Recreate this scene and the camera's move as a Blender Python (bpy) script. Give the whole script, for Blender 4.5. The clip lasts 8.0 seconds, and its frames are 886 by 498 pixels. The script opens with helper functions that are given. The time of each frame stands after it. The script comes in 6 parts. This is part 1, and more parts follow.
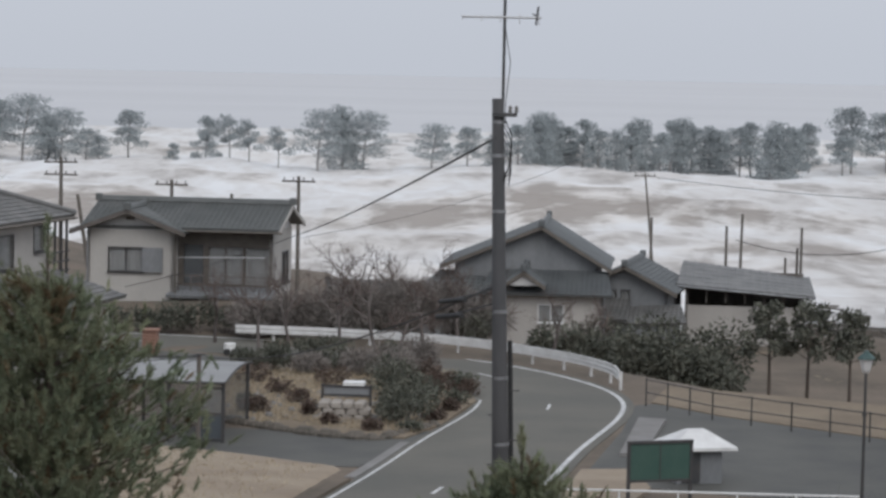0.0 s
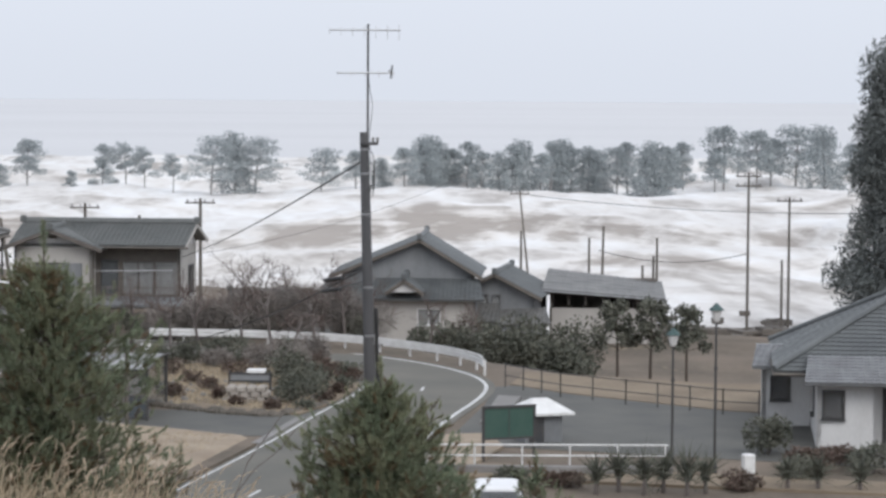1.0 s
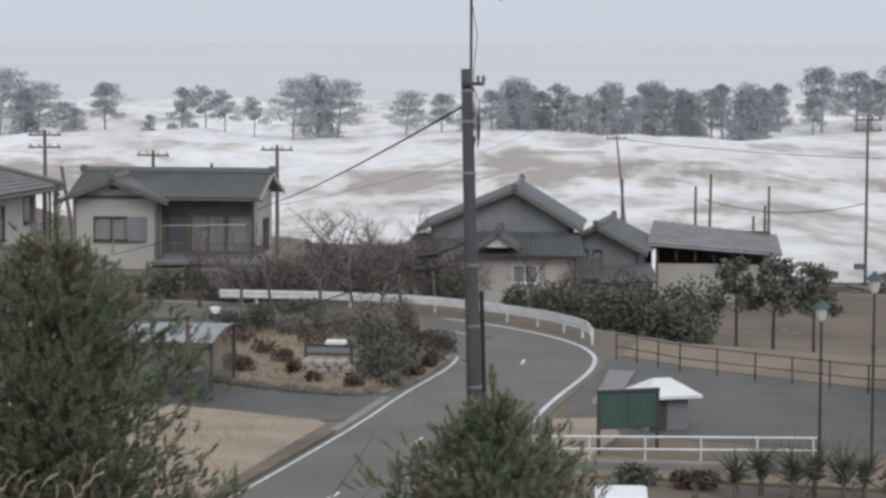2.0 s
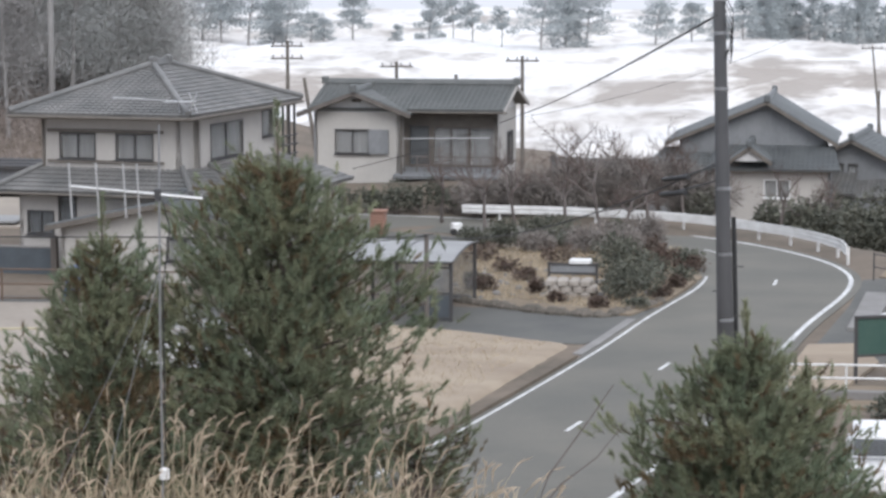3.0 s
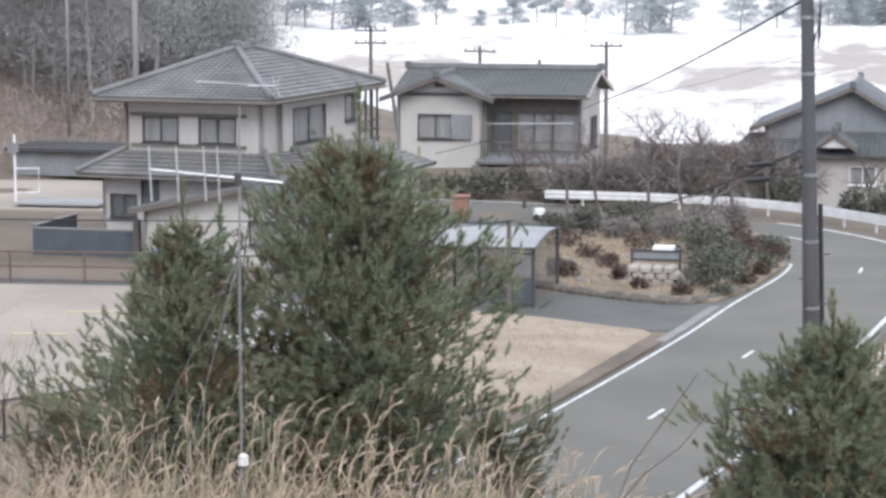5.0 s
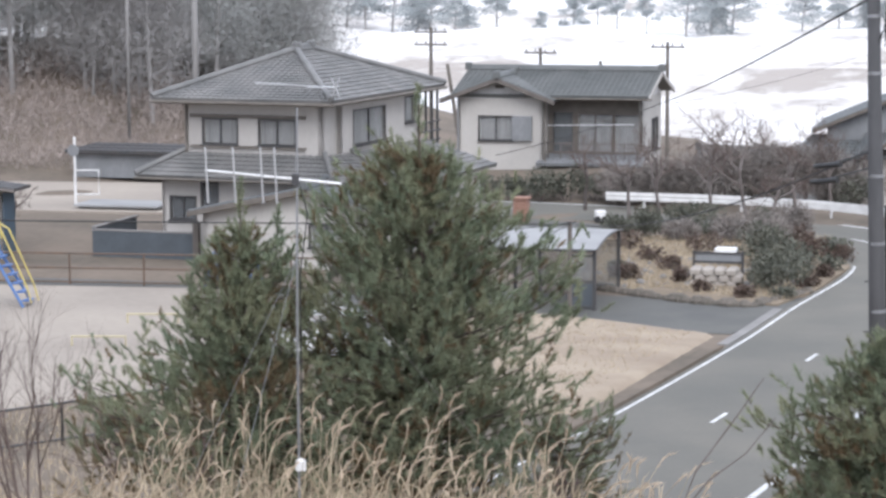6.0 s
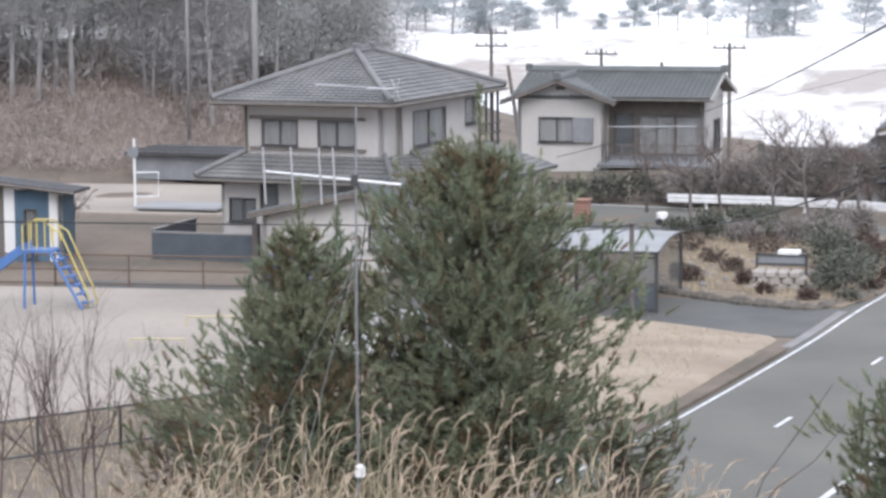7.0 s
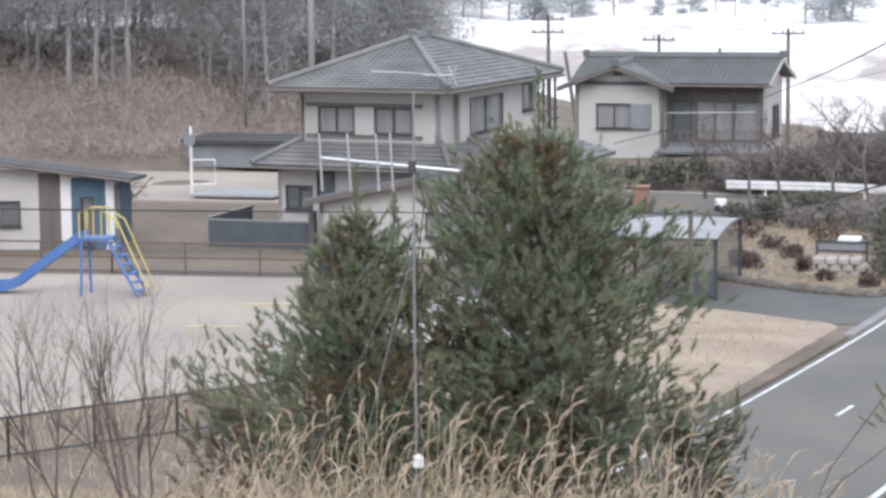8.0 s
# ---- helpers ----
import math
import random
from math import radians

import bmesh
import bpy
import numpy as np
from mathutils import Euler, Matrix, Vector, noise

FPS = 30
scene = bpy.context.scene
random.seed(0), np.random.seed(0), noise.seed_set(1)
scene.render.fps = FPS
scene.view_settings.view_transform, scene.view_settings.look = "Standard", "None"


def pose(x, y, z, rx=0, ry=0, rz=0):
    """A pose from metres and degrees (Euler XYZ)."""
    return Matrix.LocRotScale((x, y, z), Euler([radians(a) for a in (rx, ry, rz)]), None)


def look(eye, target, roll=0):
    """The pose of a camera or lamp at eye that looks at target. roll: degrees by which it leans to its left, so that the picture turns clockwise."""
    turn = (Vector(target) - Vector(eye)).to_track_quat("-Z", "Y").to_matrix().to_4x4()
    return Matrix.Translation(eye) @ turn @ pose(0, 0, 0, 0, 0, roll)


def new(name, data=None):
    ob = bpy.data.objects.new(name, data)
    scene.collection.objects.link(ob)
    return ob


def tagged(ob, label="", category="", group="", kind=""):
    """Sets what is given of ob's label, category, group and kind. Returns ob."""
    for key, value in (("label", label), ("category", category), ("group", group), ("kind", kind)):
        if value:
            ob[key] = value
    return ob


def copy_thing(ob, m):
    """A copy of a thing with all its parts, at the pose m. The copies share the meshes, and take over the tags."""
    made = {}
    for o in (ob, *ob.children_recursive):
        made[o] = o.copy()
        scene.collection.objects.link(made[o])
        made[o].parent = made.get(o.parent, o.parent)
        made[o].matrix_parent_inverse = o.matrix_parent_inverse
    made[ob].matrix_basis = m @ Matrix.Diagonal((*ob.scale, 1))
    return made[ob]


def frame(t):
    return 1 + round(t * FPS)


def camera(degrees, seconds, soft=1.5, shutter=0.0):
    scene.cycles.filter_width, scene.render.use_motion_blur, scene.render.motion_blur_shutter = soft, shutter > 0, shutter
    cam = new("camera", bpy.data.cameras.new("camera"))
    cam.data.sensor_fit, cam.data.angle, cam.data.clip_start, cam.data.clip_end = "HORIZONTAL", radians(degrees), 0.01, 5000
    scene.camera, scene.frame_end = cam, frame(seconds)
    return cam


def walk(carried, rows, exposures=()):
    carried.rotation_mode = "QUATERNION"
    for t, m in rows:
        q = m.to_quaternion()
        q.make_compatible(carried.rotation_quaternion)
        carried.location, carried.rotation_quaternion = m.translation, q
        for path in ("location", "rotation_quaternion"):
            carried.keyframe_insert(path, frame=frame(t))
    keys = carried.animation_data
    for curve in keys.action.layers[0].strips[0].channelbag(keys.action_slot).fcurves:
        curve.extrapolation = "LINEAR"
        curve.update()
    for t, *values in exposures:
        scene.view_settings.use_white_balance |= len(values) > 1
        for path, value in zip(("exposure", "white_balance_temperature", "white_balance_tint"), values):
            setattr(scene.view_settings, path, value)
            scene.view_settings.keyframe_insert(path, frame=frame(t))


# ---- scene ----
cam = camera(20.0, 8.0, soft=2.9)
ROWS = [
    (0.0, 0.00, 0.00, 13.00, 0.000, -4.152, 1.167),
    (0.5, -0.12, -2.40, 13.12, -1.343, -4.233, 0.559),
    (1.0, 0.23, -16.82, 13.47, -2.463, -3.599, 0.349),
    (1.2, 0.18, -19.26, 13.50, -2.654, -3.078, 0.478),
    (2.3, 0.01, -0.50, 13.06, 1.153, -5.549, -0.003),
    (2.5, 0.02, -0.50, 13.06, 2.446, -5.743, -0.083),
    (3.0, 0.05, -0.55, 13.07, 5.146, -6.969, -0.182),
    (3.5, 0.07, -0.60, 13.08, 6.334, -7.522, -0.100),
    (4.0, 0.07, -0.60, 13.08, 6.399, -7.416, -0.037),
    (4.5, 0.05, -0.45, 13.06, 6.575, -7.327, -0.052),
    (6.0, -0.05, 0.35, 12.96, 8.429, -7.245, -0.264),
    (6.5, -0.09, 0.55, 12.93, 9.121, -7.215, -0.359),
    (7.0, -0.16, 0.95, 12.88, 9.809, -7.185, -0.444),
    (7.5, -0.22, 1.20, 12.85, 10.497, -7.194, -0.518),
    (8.0, -0.27, 1.40, 12.82, 11.112, -7.461, -0.701),
]
EXPOSURES = [(0.0, -0.1, 6350, 10), (0.5, 0.05, 6350, 10), (1.0, 0.35, 6350, 10), (1.2, 0.35, 6350, 10), (2.3, 0.05, 6350, 10), (2.5, 0.18, 6300, 10), (3.0, 0.68, 6250, 11), (3.5, 1.01, 6200, 12), (4.5, 1.01, 6150, 12), (8.0, 1.02, 6100, 13)]
walk(cam, [(t, pose(x, y, z, 90 + pitch, 0, yaw) @ pose(0, 0, 0, 0, 0, roll)) for t, x, y, z, yaw, pitch, roll in ROWS], EXPOSURES)

# ---- light: a bright overcast winter sky ----
SUN_EL, SUN_AZ = radians(48), radians(150)
world = bpy.data.worlds.new("overcast")
scene.world = world
world.use_nodes = True
nt = world.node_tree
sky = nt.nodes.new("ShaderNodeTexSky")
sky.sky_type, sky.sun_disc, sky.sun_elevation, sky.sun_rotation = "NISHITA", False, SUN_EL, SUN_AZ
sky.air_density, sky.dust_density = 1.0, 4.0
grey = nt.nodes.new("ShaderNodeHueSaturation")
grey.inputs["Saturation"].default_value = 0.25
nt.links.new(sky.outputs[0], grey.inputs["Color"])
veil = nt.nodes.new("ShaderNodeMix")
veil.data_type = "RGBA"
veil.inputs["Factor"].default_value = 0.93
veil.inputs["B"].default_value = (5.85, 6.15, 6.75, 1)
nt.links.new(grey.outputs[0], veil.inputs["A"])
high = nt.nodes.new("ShaderNodeTexCoord")
split = nt.nodes.new("ShaderNodeSeparateXYZ")
dim = nt.nodes.new("ShaderNodeMapRange")
dim.inputs["From Min"].default_value, dim.inputs["From Max"].default_value = -0.02, 0.12
dim.inputs["To Min"].default_value, dim.inputs["To Max"].default_value = 0.88, 1.0
nt.links.new(high.outputs["Generated"], split.inputs[0])
nt.links.new(split.outputs["Z"], dim.inputs["Value"])
cloud = nt.nodes.new("ShaderNodeVectorMath")
cloud.operation = "SCALE"
nt.links.new(veil.outputs["Result"], cloud.inputs[0])
nt.links.new(dim.outputs[0], cloud.inputs["Scale"])
nt.links.new(cloud.outputs[0], nt.nodes["Background"].inputs["Color"])
nt.nodes["Background"].inputs["Strength"].default_value = 0.115
sun = new("sun", bpy.data.lights.new("sun", "SUN"))
sun.data.energy, sun.data.angle, sun.data.color = 1.1, radians(35), (1.0, 0.97, 0.93)
sun.matrix_world = look((20, -30, 60), (0, 30, 0))


# ---- materials ----
def mat(name, a, b=None, rough=0.8, scale=3.0, fine=30.0, bump=0.2, metal=0.0, stretch=(1, 1, 1), spread=0.0, wear=None):
    """Two base colours mixed by noise at two sizes, a fine relief, and a spread of value from piece to piece."""
    m = bpy.data.materials.new(name)
    m.use_nodes = True
    t = m.node_tree
    n, link = t.nodes, t.links
    bsdf = n["Principled BSDF"]
    bsdf.inputs["Roughness"].default_value, bsdf.inputs["Metallic"].default_value = rough, metal
    b = b or tuple(c * 0.75 for c in a)
    co = n.new("ShaderNodeTexCoord")
    mp = n.new("ShaderNodeMapping")
    mp.inputs["Scale"].default_value = stretch
    link.new(co.outputs["Object"], mp.inputs["Vector"])
    big, small = n.new("ShaderNodeTexNoise"), n.new("ShaderNodeTexNoise")
    for node, s, d in ((big, scale, 5.0), (small, fine, 3.0)):
        node.inputs["Scale"].default_value, node.inputs["Detail"].default_value = s, d
        link.new(mp.outputs[0], node.inputs["Vector"])
    ad = n.new("ShaderNodeMath")
    ad.operation = "MULTIPLY_ADD"
    link.new(small.outputs["Fac"], ad.inputs[0])
    ad.inputs[1].default_value = 0.4
    link.new(big.outputs["Fac"], ad.inputs[2])
    ramp = n.new("ShaderNodeValToRGB")
    ramp.color_ramp.elements[0].position, ramp.color_ramp.elements[1].position = 0.5, 0.9
    ramp.color_ramp.elements[0].color, ramp.color_ramp.elements[1].color = (*a, 1), (*b, 1)
    if wear:
        e = ramp.color_ramp.elements.new(0.97)
        e.color = (*wear, 1)
    link.new(ad.outputs[0], ramp.inputs[0])
    out = ramp.outputs[0]
    if spread:
        geo = n.new("ShaderNodeNewGeometry")
        hsv = n.new("ShaderNodeHueSaturation")
        mr = n.new("ShaderNodeMapRange")
        mr.inputs["To Min"].default_value, mr.inputs["To Max"].default_value = 1 - spread, 1 + spread
        link.new(geo.outputs["Random Per Island"], mr.inputs["Value"])
        link.new(mr.outputs[0], hsv.inputs["Value"])
        link.new(out, hsv.inputs["Color"])
        out = hsv.outputs[0]
    link.new(out, bsdf.inputs["Base Color"])
    if bump:
        bp = n.new("ShaderNodeBump")
        bp.inputs["Strength"].default_value, bp.inputs["Distance"].default_value = bump, 0.05
        link.new(ad.outputs[0], bp.inputs["Height"])
        link.new(bp.outputs[0], bsdf.inputs["Normal"])
    return m


ASPHALT = mat("asphalt", (0.106, 0.103, 0.0884), (0.149, 0.139, 0.116), 0.75, 0.25, 12, 0.15)
ASPHALT_OLD = mat("old_asphalt", (0.078, 0.078, 0.073), (0.115, 0.113, 0.1), 0.75, 0.4, 9, 0.2)
PAINT = mat("road_paint", (0.702, 0.702, 0.693), (0.45, 0.45, 0.45), 0.7, 1.5, 14, 0.1)
CONCRETE = mat("concrete", (0.255, 0.246, 0.238), (0.187, 0.178, 0.17), 0.85, 0.8, 12, 0.25)
CONCRETE_DARK = mat("weathered_concrete", (0.085, 0.083, 0.085), (0.05, 0.05, 0.052), 0.85, 0.8, 8, 0.3, stretch=(1, 1, 0.3))
SOIL = mat("winter_ground", (0.19, 0.15, 0.115), (0.1, 0.0831, 0.0632), 0.95, 0.18, 2.5, 0.6, wear=(0.24, 0.19, 0.13))
DRY_LAWN = mat("dry_lawn", (0.365, 0.302, 0.228), (0.262, 0.207, 0.156), 0.95, 0.35, 5, 0.6, stretch=(0.5, 1.2, 1))
SAND = mat("sandy_court", (0.36, 0.315, 0.265), (0.27, 0.235, 0.2), 0.95, 0.15, 3, 0.3)
FIELD = mat("dry_field", (0.255, 0.204, 0.145), (0.17, 0.132, 0.0935), 0.95, 0.3, 3, 0.4)
BRUSH = mat("bare_brush", (0.26, 0.218, 0.198), (0.33, 0.28, 0.25), 0.95, 0.12, 2, 0.0, spread=0.22)
TILE = mat("grey_roof_tile", (0.198, 0.193, 0.186), (0.118, 0.119, 0.117), 0.5, 0.9, 8, 0.2)
TILE_GREEN = mat("dark_green_roof_tile", (0.145, 0.149, 0.145), (0.105, 0.112, 0.109), 0.45, 0.9, 8, 0.2)
TILE_BLUE = mat("bluish_roof_tile", (0.138, 0.147, 0.147), (0.0964, 0.103, 0.107), 0.5, 0.9, 8, 0.2)
PLASTER = mat("grey_beige_plaster", (0.484, 0.46, 0.43), (0.399, 0.375, 0.351), 0.9, 0.5, 10, 0.15, stretch=(1, 1, 0.35))
PLASTER_CREAM = mat("cream_plaster", (0.5, 0.478, 0.445), (0.42, 0.4, 0.375), 0.9, 0.5, 10, 0.15, stretch=(1, 1, 0.35))
PLASTER_WHITE = mat("white_plaster", (0.684, 0.674, 0.665), (0.551, 0.541, 0.532), 0.85, 0.5, 10, 0.1, stretch=(1, 1, 0.4))
GREY_WALL = mat("weathered_grey_wall", (0.25, 0.256, 0.263), (0.175, 0.181, 0.188), 0.9, 0.6, 8, 0.2, stretch=(1, 1, 0.4))
# Real dark wood; also painted shade for the clubhouse recess and rooms behind panes.
DARK_WOOD = mat("dark_stained_wood_and_shade", (0.099, 0.0864, 0.0774), (0.154, 0.134, 0.119), 0.7, 2, 20, 0.2, stretch=(1, 1, 0.1))
TIMBER = mat("weathered_timber", (0.169, 0.15, 0.13), (0.117, 0.104, 0.091), 0.85, 2, 20, 0.3)
DARK_METAL = mat("dark_painted_metal", (0.0455, 0.0481, 0.052), (0.0715, 0.065, 0.0624), 0.5, 3, 20, 0.1)
RUSTY = mat("rusty_rail", (0.095, 0.07, 0.055), (0.15, 0.095, 0.065), 0.7, 3, 20, 0.2)
ALU = mat("pale_aluminium", (0.6, 0.6, 0.6), (0.48, 0.48, 0.48), 0.4, 2, 20, 0.05, metal=0.6)
GALV = mat("galvanised_steel", (0.336, 0.344, 0.352), (0.24, 0.24, 0.248), 0.45, 2, 20, 0.05, metal=0.5)
WHITE_METAL = mat("white_painted_metal", (0.78, 0.78, 0.77), (0.62, 0.61, 0.6), 0.5, 2, 14, 0.05)
BLACK = mat("black_rubber", (0.02, 0.02, 0.022), (0.035, 0.035, 0.035), 0.6, 3, 20, 0.1)
BLUE = mat("blue_paint", (0.06, 0.14, 0.36), (0.08, 0.17, 0.38), 0.45, 2, 14, 0.05)
YELLOW = mat("yellow_paint", (0.54, 0.45, 0.132), (0.45, 0.36, 0.132), 0.5, 2, 14, 0.05)
FADED_YELLOW = mat("faded_yellow_paint", (0.5, 0.44, 0.28), (0.42, 0.37, 0.26), 0.7, 2, 14, 0.05)
BLUE_WALL = mat("slate_blue_boards", (0.08, 0.13, 0.18), (0.06, 0.1, 0.14), 0.75, 1, 12, 0.15)
GREEN_BOARD = mat("green_notice_board", (0.0385, 0.088, 0.0712), (0.055, 0.104, 0.0855), 0.5, 1.2, 10, 0.05)
LAMP_GREEN = mat("verdigris_lantern", (0.048, 0.096, 0.09), (0.036, 0.072, 0.072), 0.5, 3, 15, 0.1)
BRICK_RED = mat("red_brick_chimney", (0.36, 0.21, 0.16), (0.28, 0.16, 0.12), 0.85, 3, 15, 0.3)
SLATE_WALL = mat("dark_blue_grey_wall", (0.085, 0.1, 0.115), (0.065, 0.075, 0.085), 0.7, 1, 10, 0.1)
BARK = mat("pine_bark", (0.075, 0.06, 0.05), (0.11, 0.085, 0.07), 0.95, 3, 18, 0.6, stretch=(1, 1, 0.3))
BARE_BARK = mat("pale_bare_bark", (0.17, 0.15, 0.14), (0.12, 0.1, 0.092), 0.95, 4, 18, 0.3)
TWIG = mat("reddish_twigs", (0.15, 0.11, 0.095), (0.1, 0.075, 0.065), 0.9, 2, 18, 0.1)
NEEDLE = mat("pine_needles", (0.15, 0.195, 0.128), (0.24, 0.24, 0.145), 0.95, 0.9, 4, 0.0, spread=0.25)
NEEDLE_OLD = mat("browned_needles", (0.169, 0.111, 0.0585), (0.117, 0.0975, 0.052), 0.8, 0.7, 6, 0.0, spread=0.4)
# Needles of the far pines: distance haze is mixed into the base colour.
NEEDLE_FAR = mat("haze_paled_pine_needles", (0.304, 0.333, 0.343), (0.378, 0.411, 0.417), 0.85, 0.15, 1.0, 0.0, spread=0.12)
# Bark and twigs of distant trees, lightened to carry the haze.
WOOD_BARK = mat("haze_paled_woodland_bark", (0.32, 0.308, 0.3), (0.25, 0.24, 0.232), 0.95, 2, 10, 0.3, stretch=(1, 1, 0.3))
NEEDLE_CEDAR = mat("dark_cedar_needles", (0.12, 0.135, 0.132), (0.16, 0.17, 0.165), 0.9, 0.2, 1.5, 0.0, spread=0.12)
# Hill wood needles: greyed and lightened, the haze painted into them.
NEEDLE_WOOD = mat("haze_paled_woodland_needles", (0.33, 0.345, 0.335), (0.4, 0.4, 0.385), 0.85, 0.2, 1.5, 0.0, spread=0.15)
SHRUB = mat("clipped_evergreen", (0.088, 0.096, 0.076), (0.135, 0.132, 0.102), 0.8, 1.5, 10, 0.0, spread=0.4)
THICKET = mat("winter_thicket", (0.2, 0.18, 0.165), (0.27, 0.24, 0.22), 0.9, 1.0, 8, 0.0, spread=0.35)
FIELD_STONE = mat("pale_field_stone", (0.42, 0.385, 0.345), (0.3, 0.27, 0.24), 0.9, 1.5, 10, 0.4)
MOSSY = mat("mossy_border_stone", (0.16, 0.14, 0.12), (0.1, 0.09, 0.075), 0.95, 2, 12, 0.3)
SHRUB_RED = mat("russet_azalea", (0.125, 0.085, 0.07), (0.1, 0.08, 0.062), 0.85, 1.5, 10, 0.0, spread=0.35)
REED = mat("dry_reed", (0.46, 0.385, 0.275), (0.34, 0.275, 0.19), 0.9, 1.5, 12, 0.0, spread=0.35)
PLUME = mat("reed_plume", (0.56, 0.463, 0.356), (0.448, 0.362, 0.265), 0.95, 3, 20, 0.0, spread=0.25)
CLEAR_ROOF = mat("milky_plastic_sheet", (0.31, 0.31, 0.31), (0.25, 0.25, 0.25), 0.6, 0.6, 6, 0.05)
CAR_PAINT = mat("white_car_paint", (0.8, 0.8, 0.8), (0.74, 0.74, 0.75), 0.25, 1, 8, 0.0)
CURTAIN = mat("pale_curtain", (0.72, 0.71, 0.69), (0.5, 0.49, 0.47), 0.9, 0.6, 5, 0.1, stretch=(6, 6, 0.2))


def glass(name, tint):
    m = bpy.data.materials.new(name)
    m.use_nodes = True
    p = m.node_tree.nodes["Principled BSDF"]
    p.inputs["Base Color"].default_value, p.inputs["Roughness"].default_value = (*tint, 1), 0.06
    p.inputs["Specular IOR Level"].default_value = 0.6
    p.inputs["Alpha"].default_value = 0.3
    return m


GLASS = glass("window_glass", (0.22, 0.23, 0.235))


def foam_water(name):
    """Churning surf: white foam, torn patches of silty brown water, and shading painted brown on the steep wave faces.
    """
    m = bpy.data.materials.new(name)
    m.use_nodes = True
    n, link = m.node_tree.nodes, m.node_tree.links
    bsdf = n["Principled BSDF"]
    bsdf.inputs["Roughness"].default_value = 0.75
    co = n.new("ShaderNodeTexCoord")
    noises = []
    for stretch, scale, detail, twist in (((0.045, 0.006, 0.25), 1.6, 8, 1.4), ((0.12, 0.02, 0.6), 2.5, 6, 1.0)):
        mp = n.new("ShaderNodeMapping")
        mp.inputs["Scale"].default_value = stretch
        link.new(co.outputs["Object"], mp.inputs["Vector"])
        tex = n.new("ShaderNodeTexNoise")
        tex.inputs["Scale"].default_value, tex.inputs["Detail"].default_value, tex.inputs["Distortion"].default_value = scale, detail, twist
        link.new(mp.outputs[0], tex.inputs["Vector"])
        noises.append(tex)
    # Faces tilted towards -Y take the browner colours, which paints in their shading.
    geo = n.new("ShaderNodeNewGeometry")
    split_n = n.new("ShaderNodeSeparateXYZ")
    link.new(geo.outputs["Normal"], split_n.inputs[0])
    face = n.new("ShaderNodeMapRange")
    face.inputs["From Min"].default_value, face.inputs["From Max"].default_value = -0.6, -0.08
    face.inputs["To Min"].default_value, face.inputs["To Max"].default_value = -0.2, 0.06
    link.new(split_n.outputs["Y"], face.inputs["Value"])
    mix = n.new("ShaderNodeMath")
    mix.operation = "MULTIPLY_ADD"
    link.new(noises[1].outputs["Fac"], mix.inputs[0])
    mix.inputs[1].default_value = 0.4
    link.new(noises[0].outputs["Fac"], mix.inputs[2])
    both = n.new("ShaderNodeMath")
    link.new(mix.outputs[0], both.inputs[0])
    link.new(face.outputs[0], both.inputs[1])
    ramp = n.new("ShaderNodeValToRGB")
    els = ramp.color_ramp.elements
    els[0].position, els[0].color = 0.5, (0.36, 0.33, 0.305, 1)
    els[1].position, els[1].color = 0.93, (0.8, 0.8, 0.8, 1)
    e = els.new(0.71)
    e.color = (0.67, 0.645, 0.62, 1)
    link.new(both.outputs[0], ramp.inputs[0])
    link.new(ramp.outputs[0], bsdf.inputs["Base Color"])
    bp = n.new("ShaderNodeBump")
    bp.inputs["Strength"].default_value, bp.inputs["Distance"].default_value = 0.7, 1.2
    link.new(mix.outputs[0], bp.inputs["Height"])
    link.new(bp.outputs[0], bsdf.inputs["Normal"])
    return m


FOAM = foam_water("surf_foam")
# Sea colour lifted close to the sky's, painting in a hazy horizon.
SEA = mat("haze_paled_open_sea", (0.56, 0.56, 0.57), (0.6, 0.6, 0.61), 0.9, 0.004, 0.05, 0.0, stretch=(0.4, 1, 1))


